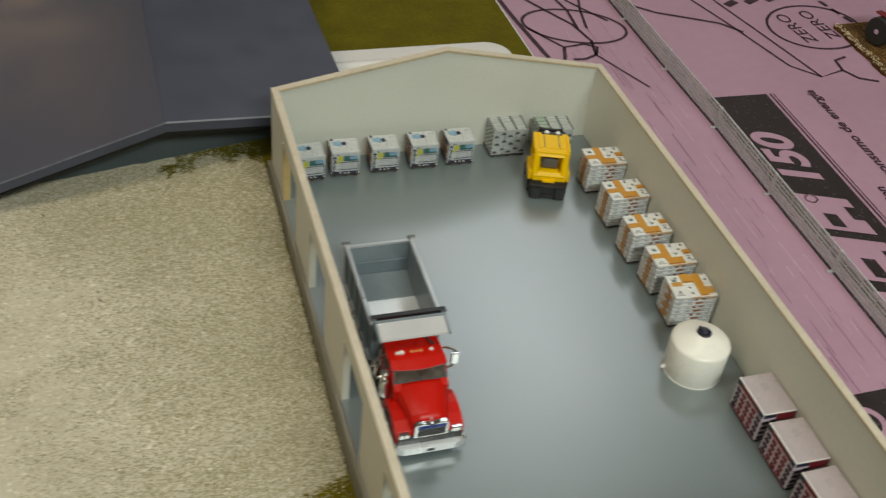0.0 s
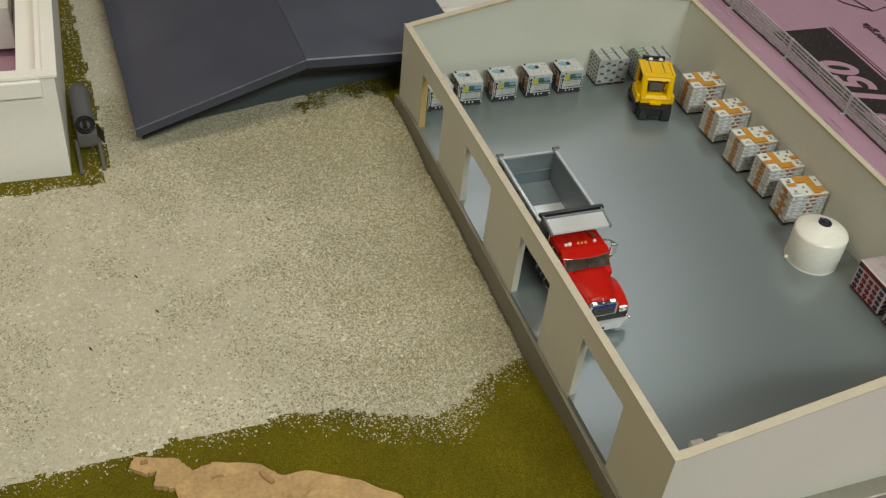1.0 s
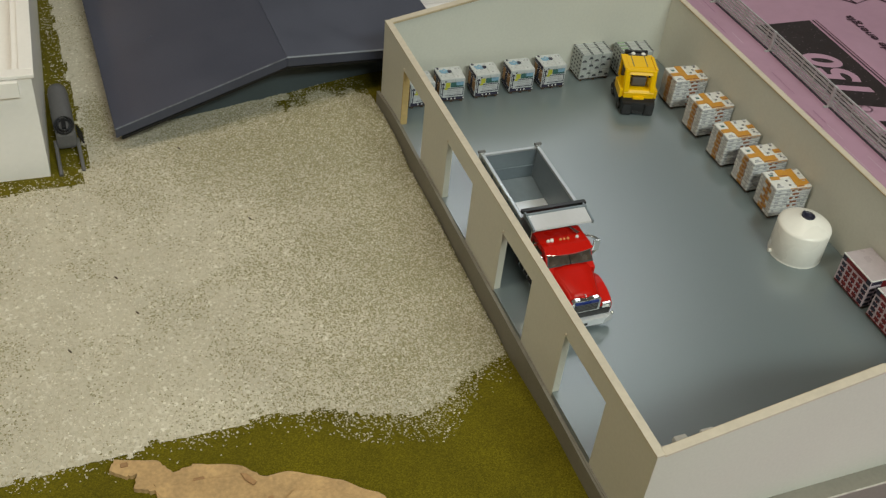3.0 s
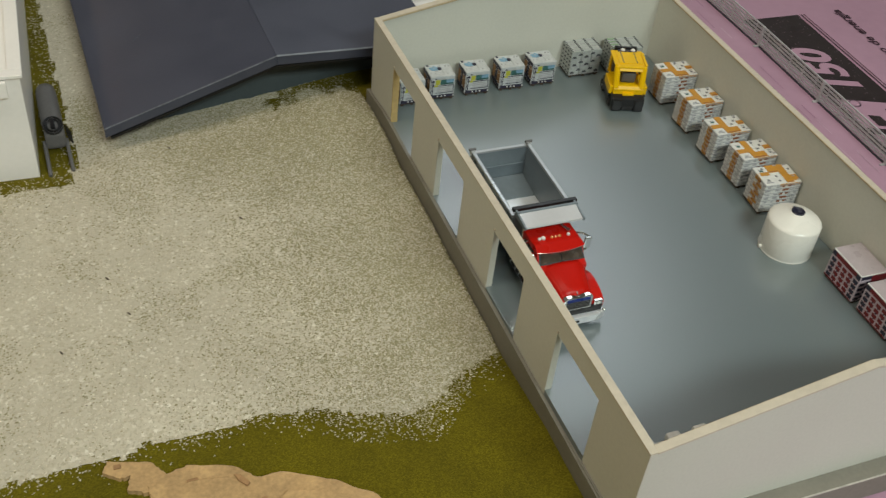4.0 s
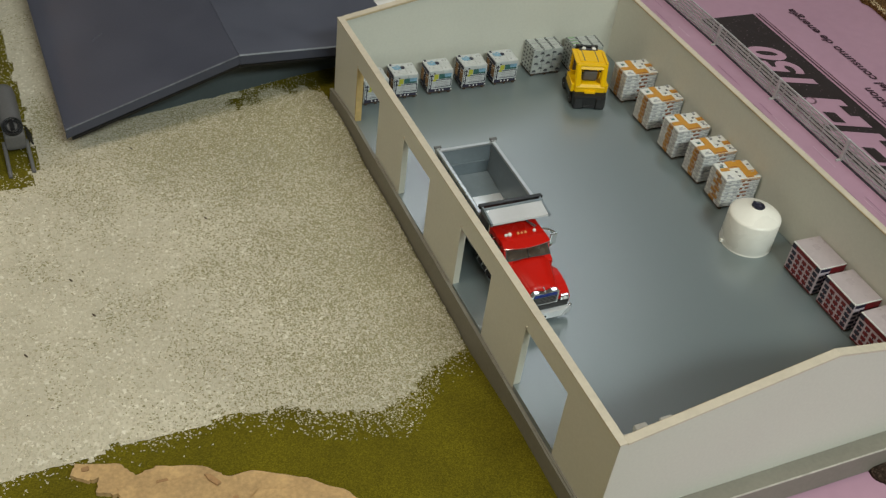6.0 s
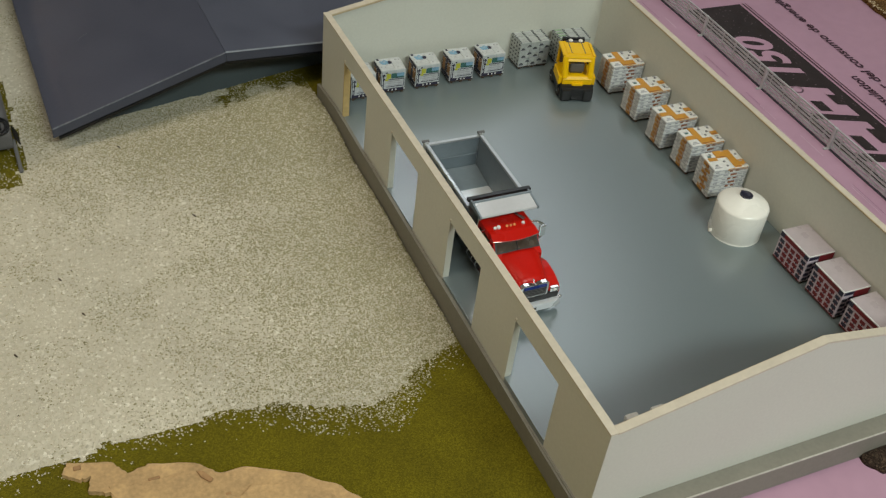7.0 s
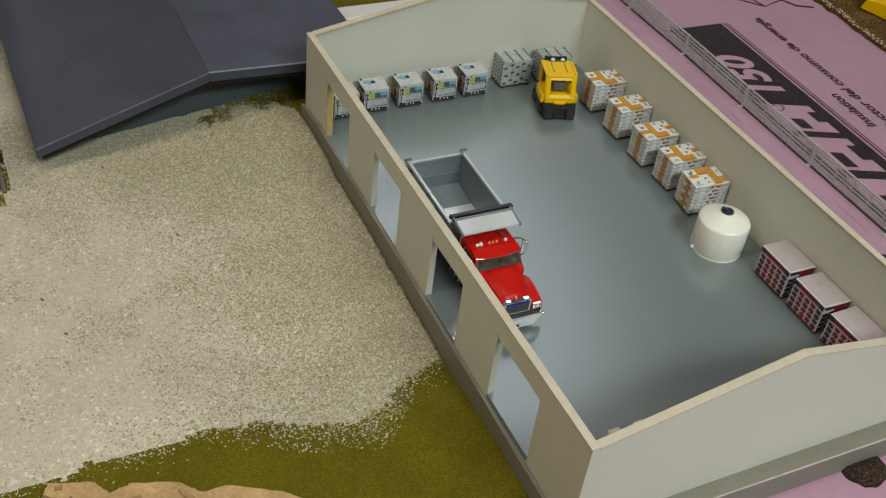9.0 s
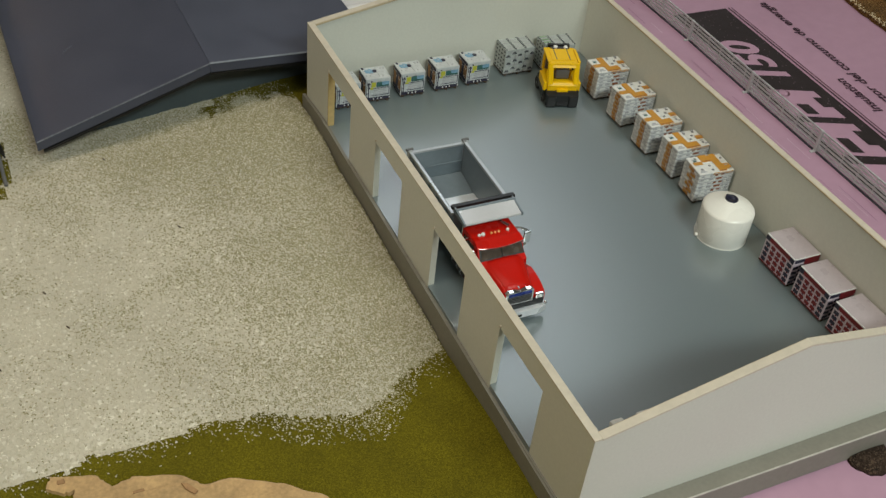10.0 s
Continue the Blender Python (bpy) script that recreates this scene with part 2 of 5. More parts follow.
M_PALEGREEN = material("pale_green_print", (0.24, 0.36, 0.22), 0.5, vary=0.25, grain=700, bump=0.0, coarse=200)
M_LIME = material("lime_print", (0.50, 0.50, 0.05), 0.5, vary=0.15, grain=700, bump=0.0, coarse=200)
M_CANS = material("grey_white_wrap", (0.41, 0.44, 0.425), 0.45, vary=0.18, grain=700, bump=0.04, coarse=200)
M_PALLET = material("dark_pallet_wood", (0.07, 0.045, 0.03), 0.8, vary=0.3, grain=600, bump=0.2)
M_CLAY = material("peach_torn_card", (0.48, 0.31, 0.145), 0.85, vary=0.3, grain=420, bump=0.3, coarse=60)
M_CLAYDARK = material("brown_torn_edge", (0.34, 0.195, 0.09), 0.9, vary=0.35, grain=300, bump=0.4)
M_GREYTOY = material("grey_toy_metal", (0.13, 0.125, 0.125), 0.55, vary=0.15, grain=500, bump=0.08)
M_STRAW = material("straw", (0.62, 0.47, 0.17), 0.8, vary=0.25, grain=900, bump=0.4)
M_SACK = material("pale_blue_sack", (0.34, 0.38, 0.46), 0.6, vary=0.15, grain=500, bump=0.1)
M_HALLWALL = material("hall_wall_paint", (0.55, 0.53, 0.50), 0.8, vary=0.05, grain=20, bump=0.02, coarse=2)
M_CEIL = material("ceiling_tile", (0.70, 0.70, 0.68), 0.9, vary=0.08, grain=40, bump=0.05, coarse=3)
M_HALLFLOOR = material("hall_floor_vinyl", (0.30, 0.28, 0.25), 0.5, vary=0.1, grain=20, bump=0.02, coarse=2)
M_TABLE = material("table_laminate", (0.35, 0.28, 0.2), 0.5, vary=0.1, grain=30, bump=0.02, coarse=4)


# ---- builders ----
def thing(name, label, category, group="", m=None):
    ob = new(name)
    ob.empty_display_size = 0.01
    tagged(ob, label, category, group)
    if m is not None:
        ob.matrix_world = m
    return ob


def mesh_of(name, bm, mat, smooth=False):
    me = bpy.data.meshes.new(name)
    bm.normal_update()
    bm.to_mesh(me)
    bm.free()
    me.materials.append(mat)
    if smooth:
        for p in me.polygons:
            p.use_smooth = True
    return me


def part(name, bm, mat, parent=None, label="", smooth=False):
    if isinstance(bm, list):
        return [part(name, b, mat, parent, label, smooth) for b in bm]
    ob = new(name, mesh_of(name, bm, mat, smooth))
    ob.parent = parent
    if label:
        ob["label"] = label
    return ob


def structure(name, bm, mat, label, category, kind="structure", smooth=False):
    ob = new(name, mesh_of(name, bm, mat, smooth))
    return tagged(ob, label, category, "", kind)


def box(x0, x1, y0, y1, z0, z1, bevel=0.0, bm=None, m=None):
    """A box into bm (a new one by default), with its edges rounded by bevel."""
    b = bmesh.new()
    bmesh.ops.create_cube(b, size=1)
    for v in b.verts:
        v.co = (x0 + (v.co.x + 0.5) * (x1 - x0), y0 + (v.co.y + 0.5) * (y1 - y0), z0 + (v.co.z + 0.5) * (z1 - z0))
    if bevel:
        bmesh.ops.bevel(b, geom=b.edges[:], offset=bevel, segments=2, profile=0.6, affect="EDGES")
    if m is not None:
        b.transform(m)
    return join(bm, b)


def join(bm, b):
    if bm is None:
        return b
    me = bpy.data.meshes.new("tmp")
    b.to_mesh(me)
    b.free()
    bm.from_mesh(me)
    bpy.data.meshes.remove(me)
    return bm


def rod(p, q, r, sides=8, bm=None, r2=None):
    """A round bar from p to q."""
    p, q = Vector(p), Vector(q)
    b = bmesh.new()
    bmesh.ops.create_cone(b, cap_ends=True, segments=sides, radius1=r, radius2=r if r2 is None else r2, depth=(q - p).length)
    b.transform(Matrix.Translation((p + q) / 2) @ (q - p).to_track_quat("Z", "Y").to_matrix().to_4x4())
    return join(bm, b)


def lathe(profile, steps=40, bm=None, m=None):
    """A turned body about z from (radius, height) pairs."""
    b = bmesh.new()
    rings = []
    for r, z in profile:
        rings.append([b.verts.new((r * math.cos(2 * math.pi * i / steps), r * math.sin(2 * math.pi * i / steps), z)) for i in range(steps)])
    for a, c in zip(rings, rings[1:]):
        for i in range(steps):
            b.faces.new((a[i], a[(i + 1) % steps], c[(i + 1) % steps], c[i]))
    b.faces.new(rings[0][::-1])
    b.faces.new(rings[-1])
    if m is not None:
        b.transform(m)
    return join(bm, b)


def prism(outline, axis, a, c, bevel=0.0, bm=None, m=None):
    """An outline of (u, v) pairs pushed along an axis from a to c: x: (y, z), y: (x, z), z: (x, y)."""
    b = bmesh.new()
    put = {"x": lambda u, v, w: (w, u, v), "y": lambda u, v, w: (u, w, v), "z": lambda u, v, w: (u, v, w)}[axis]
    lo = [b.verts.new(put(u, v, a)) for u, v in outline]
    hi = [b.verts.new(put(u, v, c)) for u, v in outline]
    n = len(outline)
    b.faces.new(lo)
    b.faces.new(hi[::-1])
    for i in range(n):
        b.faces.new((lo[i], hi[i], hi[(i + 1) % n], lo[(i + 1) % n]))
    bmesh.ops.recalc_face_normals(b, faces=b.faces[:])
    if bevel:
        bmesh.ops.bevel(b, geom=b.edges[:], offset=bevel, segments=2, profile=0.6, affect="EDGES")
    if m is not None:
        b.transform(m)
    return join(bm, b)


def lettering(name, text, size, m, mat, parent, thick=0.0001, shear=0.0, wide=1.0, bold=0.0):
    """Words in the built-in font, as a mesh."""
    cu = bpy.data.curves.new(name, "FONT")
    cu.body, cu.size, cu.extrude, cu.shear, cu.offset = text, size, thick, shear, bold
    tmp = bpy.data.objects.new("tmp", cu)
    scene.collection.objects.link(tmp)
    me = bpy.data.meshes.new_from_object(tmp.evaluated_get(bpy.context.evaluated_depsgraph_get()))
    bpy.data.objects.remove(tmp)
    bpy.data.curves.remove(cu)
    me.name = name
    me.materials.clear()
    me.materials.append(mat)
    me.transform(m @ Matrix.Diagonal((wide, 1, 1, 1)))
    ob = new(name, me)
    ob.parent = parent
    return ob


def stroke(points, width, z, bm=None):
    """A flat printed line of one width through (x, y) points."""
    b = bmesh.new() if bm is None else bm
    pts = [Vector(p) for p in points]
    prev = None
    for i, p in enumerate(pts):
        d = (pts[min(i + 1, len(pts) - 1)] - pts[max(i - 1, 0)]).normalized()
        s = Vector((-d.y, d.x)) * width / 2
        pair = (b.verts.new((*(p + s), z)), b.verts.new((*(p - s), z)))
        if prev:
            b.faces.new((prev[1], pair[1], pair[0], prev[0]))
        prev = pair
    return b


# ---- the hall round the table ----
TABLE_Z, HALL = -0.76, 4.2
structure("floor", box(-HALL, HALL, -HALL, HALL, TABLE_Z - 0.05, TABLE_Z), M_HALLFLOOR, "brown vinyl floor of the hall under the table", "floor")
structure("ceiling", box(-HALL, HALL, -HALL, HALL, 2.0, 2.05), M_CEIL, "white tiled ceiling of the hall", "ceiling")
structure("wall_north", box(-HALL, HALL, HALL, HALL + 0.1, TABLE_Z, 2.0), M_HALLWALL, "plain painted hall wall", "wall")
structure("wall_south", box(-HALL, HALL, -HALL - 0.1, -HALL, TABLE_Z, 2.0), M_HALLWALL, "plain painted hall wall", "wall")
structure("wall_west", box(-HALL - 0.1, -HALL, -HALL, HALL, TABLE_Z, 2.0), M_HALLWALL, "plain painted hall wall", "wall")
structure("wall_east", box(HALL, HALL + 0.1, -HALL, HALL, TABLE_Z, 2.0), M_HALLWALL, "plain painted hall wall", "wall")

table = thing("display_table", "large wooden display table under the model farm", "table")
part("tabletop", box(-1.2, 1.5, -0.9, 1.6, -0.075, -0.051), M_TABLE, table)
for lx, ly in ((-1.1, -0.8), (1.4, -0.8), (-1.1, 1.5), (1.4, 1.5)):
    part("leg", box(lx - 0.03, lx + 0.03, ly - 0.03, ly + 0.03, TABLE_Z, -0.075, 0.004), M_TABLE, table)

# ---- ground: pink foam board, grass mat, gravel ----
board = structure("ground", box(-1.2, 1.5, -0.9, 1.6, -0.051, 0.0), M_PINK, "pink foam insulation board with black printing", "board")


def mound(x, y):
    """The ground banks up along the skirting, most of all at the back corner of the shed."""
    rise = float(np.interp(y, [-0.02, 0.05, 0.085, 0.118, 0.15, 0.19, 0.235, 0.28, 0.345, 0.375, 0.40, 0.435, 0.50], [0.003, 0.0048, 0.0058, 0.0034, 0.0006, 0.0014, 0.0030, 0.0055, 0.0052, 0.0092, 0.0102, 0.0082, 0.0080]))
    wide = float(np.interp(y, [0.33, 0.39], [0.022, 0.15]))
    b = min(max(1 + x / wide, 0), 1)
    return rise * b * b * (3 - 2 * b)


def near_edge(x):
    """Where the gravel ends on the side of the camera."""
    xs = [-0.6131, -0.3198, -0.2441, -0.1890, -0.1290, -0.0986, -0.0692, -0.0508, -0.0364, 0.0002]
    ys = [0.1315, 0.1381, 0.1423, 0.1452, 0.1441, 0.1314, 0.1207, 0.1302, 0.1435, 0.1542]
    return float(np.interp(x, xs, ys))


def gravel_depth(x, y):
    """How far inside the gravel a point lies, in metres; below nought it is grass."""
    d = y - near_edge(x)
    if x > -0.09:
        d = min(d, (0.474 - (x + 0.085) * 0.30 - y) + 0.012 * noise.noise((x * 90, y * 90, 9)))
    if -0.10 < x < -0.03 and y > 0.43:
        d = min(d, math.hypot((x + 0.064) / 1.5, y - 0.4570) - 0.0070 + 0.010 * noise.noise((x * 130, y * 130, 2)))
    if y > 0.353:
        if y > 0.410:
            d = min(d, x + 0.2285 + (y - 0.413) * 0.03)
        else:
            d = min(d, max(0.391 - y, (x + 0.2335)))
    return d + 0.004 * (noise.noise((x * 60, y * 60, 0)) + 0.6 * noise.noise((x * 190, y * 190, 3)))


def grass_mat():
    bm = box(-1.15, -0.0005, -0.85, 1.55, -0.001, 0.0011)
    box(-0.0005, 0.2735, 0.436, 1.55, -0.001, 0.0011, bm=bm)
    # the mat rises with the bank
    for x0, y0, nx, ny, step, lift in ((-0.19, 0.34, 42, 46, 0.006, 0.0012), (-0.024, -0.02, 8, 120, 0.003, 0.0013)):
        grid = [[bm.verts.new((x0 + i * step, y0 + j * step, lift + mound(x0 + i * step, y0 + j * step))) for j in range(ny + 1)] for i in range(nx + 1)]
        for i in range(nx):
            for j in range(ny):
                bm.faces.new((grid[i][j], grid[i + 1][j], grid[i + 1][j + 1], grid[i][j + 1]))
    return bm


structure("grass", grass_mat(), M_GRASS, "olive green flocked grass mat", "grass", "stuff")


def gravel_sheet(step=0.003):
    verts, faces, index = [], [], {}

    def at(i, j):
        if (i, j) not in index:
            x, y = -0.6 + i * step, 0.09 + j * step
            d = gravel_depth(x, y)
            z = 0.0013 + mound(x, y) + 0.0022 * min(max(d / 0.02, 0), 1) + 0.0008 * noise.noise((x * 30, y * 30, 7))
            index[i, j] = len(verts)
            verts.append((x + 0.001 * noise.noise((x * 400, y * 400, 1)), y + 0.001 * noise.noise((x * 400, y * 400, 5)), z))
        return index[i, j]

    for i in range(int(0.599 / step)):
        for j in range(int(0.75 / step)):
            x, y = -0.6 + (i + 0.5) * step, 0.09 + (j + 0.5) * step
            if gravel_depth(x, y) > 0 and x < -0.0015:
                faces.append((at(i, j), at(i + 1, j), at(i + 1, j + 1), at(i, j + 1)))
    me = bpy.data.meshes.new("gravel")
    me.from_pydata(verts, [], faces)
    me.materials.append(M_GRAVEL)
    return me


part("torn_edge", box(0.2735, 0.2748, 0.436, 1.55, 0.0, 0.0014, 0.0003), M_PAPER, board, "torn pale edge of the grass mat")
tagged(new("gravel_yard", gravel_sheet()), "pale beige gravel yard in front of the sheds", "gravel", "", "stuff")


def grains(count, seed, brown=False):
    """Loose chips: on the yard, and strewn over the grass along its edges."""
    rnd = random.Random(seed)
    verts, faces = [], []
    base = [(1, 0, 0), (-0.5, 0.87, 0), (-0.5, -0.87, 0), (0, 0, 0.9), (0, 0, -0.6)]
    tri = [(0, 1, 3), (1, 2, 3), (2, 0, 3), (1, 0, 4), (2, 1, 4), (0, 2, 4)]
    made = 0
    while made < count:
        x, y = rnd.uniform(-0.40, -0.002), rnd.uniform(0.08, 0.72)
        d = gravel_depth(x, y)
        corner = x > -0.10 and y > 0.43
        if d < (-0.05 if corner else -0.022):
            continue
        if corner and d < 0:
            if rnd.random() > 0.60 * math.exp(d / 0.02) * (0.3 + 1.4 * max(0.0, noise.noise((x * 60, y * 60, 6)) + 0.3)):
                continue
        elif d < 0 and rnd.random() > (1.0 * math.exp(d / 0.0115) if -0.14 < x < -0.03 else 0.55 * math.exp(d / 0.012) if y > 0.36 else 0.95 * math.exp(d / 0.0042)):
            continue
        if y > 0.462 + (x + 0.179) * 0.14 and x > -0.195:
            continue
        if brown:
            # real brown grit, packed denser by the walls so its colour carries shade
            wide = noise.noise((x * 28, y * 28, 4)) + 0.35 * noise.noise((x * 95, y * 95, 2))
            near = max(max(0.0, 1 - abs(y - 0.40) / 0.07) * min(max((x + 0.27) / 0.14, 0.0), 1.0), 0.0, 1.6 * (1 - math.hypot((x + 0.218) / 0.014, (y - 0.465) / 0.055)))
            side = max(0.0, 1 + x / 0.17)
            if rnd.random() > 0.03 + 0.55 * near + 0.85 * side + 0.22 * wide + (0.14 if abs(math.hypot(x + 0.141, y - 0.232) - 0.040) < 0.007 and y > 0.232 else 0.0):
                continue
        s = rnd.uniform(0.00045, 0.00105) * (0.9 if d < 0.0 else 1.0)
        z = mound(x, y) + (0.0016 if d < 0 else 0.0016 + 0.0021 * min(d / 0.02, 1)) + 0.0008 * noise.noise((x * 30, y * 30, 7))
        a, sq = rnd.uniform(0, 6.3), rnd.uniform(0.6, 1.1)
        k = len(verts)
        for bx, by, bz in base:
            bx, by = bx * s * rnd.uniform(0.7, 1.3), by * s * sq * rnd.uniform(0.7, 1.3)
            verts.append((x + bx * math.cos(a) - by * math.sin(a), y + bx * math.sin(a) + by * math.cos(a), z + bz * s * 0.45))
        faces += [(k + p, k + q, k + r) for p, q, r in tri]
        made += 1
    me = bpy.data.meshes.new("grains")
    me.from_pydata(verts, [], faces)
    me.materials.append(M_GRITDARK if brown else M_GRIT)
    return me


tagged(new("gravel_grains", grains(60000, 4)), "loose pale gravel chips strewn over yard and grass", "gravel", "", "stuff")
tagged(new("brown_shade_grains", grains(64000, 9, True)), "brown grit in the gravel, denser beside the buildings to darken it like shade", "gravel", "", "stuff")



def dark_specks():
    rnd = random.Random(21)
    bm = bmesh.new()
    places = [(-0.1290, 0.3227), (-0.2251, 0.2845), (-0.1626, 0.4170), (-0.2593, 0.2261), (-0.2165, 0.2487)]
    for x, y in places + [(rnd.uniform(-0.32, -0.02), rnd.uniform(0.17, 0.42)) for _ in range(24)]:
        s = 0.0012 if (x, y) in places else rnd.uniform(0.0003, 0.0006)
        turn = math.pi / 2 + 0.5 if (x, y) in places else rnd.uniform(0, 6)
        bmesh.ops.create_icosphere(bm, subdivisions=1, radius=s, matrix=Matrix.Translation((x, y, 0.0040 + mound(x, y))) @ Matrix.Rotation(turn, 4, "Z") @ Matrix.Diagonal((1.7, 0.5, 0.5, 1)))
    ob = new("dark_specks", mesh_of("dark_specks", bm, M_PALLET))
    tagged(ob, "few dark brown pebbles lying on the gravel", "pebbles", "", "stuff")


dark_specks()

# ---- shed, open on top ----
SX, SY, FLOOR, EAVE, RIDGE, T, TR = 0.2572, 0.430, 0.0249, 0.0868, 0.1108, 0.0056, 0.0042
BASE_TOP = 0.0205
DOORS = [(0.0492, 0.0995), (0.1455, 0.1900), (0.2410, 0.2875), (0.3350, 0.3810)]
DOOR_TOP = 0.0722
shed = thing("open_shed", "cream machine shed without roof, grey floor, four open doorways", "shed")


def shed_walls():
    base = [(0.0, -0.0090), (SX + 0.002, -0.0115), (SX + 0.002, SY + 0.003), (0.0, SY + 0.003)]
    part("base_board", prism(base, "z", 0.0, BASE_TOP, 0.0006), M_PLINTH, shed, "taupe base board under the walls")
    # skirting board along the doorways, its top edge a little bowed
    bow = [(-0.0092, 0.0194), (0.05, 0.0197), (0.10, 0.0212), (0.19, 0.0228), (0.25, 0.0237), (0.29, 0.0246), (0.336, 0.0252), (0.374, 0.0264), (0.395, 0.0260), (0.4335, 0.0222)]
    part("skirting", prism([(SY + 0.0035, -0.002), (-0.0092, -0.002)] + bow, "x", -0.0012, 0.0012), M_PLINTH, shed, "taupe skirting board below the doorways")
    # pale strip along the front of the base, an edge highlight put into colour
    part("lit_arris", prism([(0.0005, -0.0096), (SX + 0.0022, -0.0121), (SX + 0.0022, -0.0114), (0.0005, -0.0089)], "z", BASE_TOP - 0.0006, BASE_TOP + 0.0004), M_ARRIS, shed, "pale strip with the edge highlight of the base board in its colour")
    part("floor_plate", box(T + 0.0005, SX - TR - 0.0005, 0.0047, SY - 0.0047, BASE_TOP - 0.001, FLOOR), M_FLOOR, shed, "smooth grey painted floor")
    # the long wall with its doorways, one comb-shaped board
    comb = [(0.0, EAVE), (0.0, BASE_TOP)]
    for a, c in DOORS:
        comb += [(a, BASE_TOP), (a, DOOR_TOP), (c, DOOR_TOP), (c, BASE_TOP)]
    comb += [(SY, BASE_TOP), (SY, EAVE)]
    part("side_wall", prism(comb, "x", 0.0014, T), M_WALL, shed, "cream side wall with four doorways")
    part("side_wall", box(SX - TR, SX, 0, SY, BASE_TOP, EAVE), M_WALL, shed)
    gable = [(T, BASE_TOP), (SX - TR, BASE_TOP), (SX - TR, EAVE), (SX / 2, RIDGE - 0.0005), (T, EAVE)]
    G = 0.0042
    part("gable_wall", prism(gable, "y", 0, G), M_WALL, shed)
    part("gable_wall", prism(gable, "y", SY - G, SY), M_WALL, shed)
    # thin raw edge strips along the tops
    e = 0.0008
    part("top_edge", box(0.0014 - e / 2, T + e / 2, 0, SY, EAVE, EAVE + 0.0012, 0.0003), M_TRIM, shed, "raw pale board edge")
    part("top_edge", box(SX - TR, SX + e / 2, 0, SY, EAVE, EAVE + 0.0012, 0.0003), M_TRIM, shed, "raw pale board edge")
    for y0 in (-e / 2, SY - G - e / 2):
        for xa, xb in ((T, SX / 2), (SX - TR, SX / 2)):
            o = [(xa, EAVE), (xb, RIDGE - 0.0005), (xb, RIDGE + 0.0009), (xa, EAVE + 0.0013)]
            part("top_edge", prism(o, "y", y0, y0 + G + e), M_TRIM, shed, "raw pale board edge")
            part("edge_line", prism([(xa, EAVE - 0.0004), (xb, RIDGE - 0.0010), (xb, RIDGE + 0.0004), (xa, EAVE + 0.0008)], "y", *((y0 + G + e, y0 + G + e + 0.0005) if y0 < 0 else (y0 - 0.0005, y0))), M_EDGELINE, shed, "tan line under the board edge")
    part("edge_line", box(SX - TR - 0.0006, SX - TR, G, SY - G, EAVE, EAVE + 0.0010), M_EDGELINE, shed, "tan line under the board edge")
    part("jamb", box(0.0011, T + 0.0006, DOORS[3][1] - 0.0008, DOORS[3][1] + 0.0002, BASE_TOP, DOOR_TOP), M_JAMB, shed, "yellow raw wood door jamb")
    for a, c in DOORS:
        part("threshold", box(0.0012, T + 0.0005, a + 0.0002, c - 0.0002, BASE_TOP - 0.001, FLOOR), M_FLOOR, shed, "grey painted threshold")
    # small pegs above the doorways
    for a, c in DOORS:
        part("peg", rod((0.0005, c - 0.001, DOOR_TOP + 0.002), (0.0020, c - 0.001, DOOR_TOP + 0.002), 0.0007, 8), M_TRIM, shed)


shed_walls()


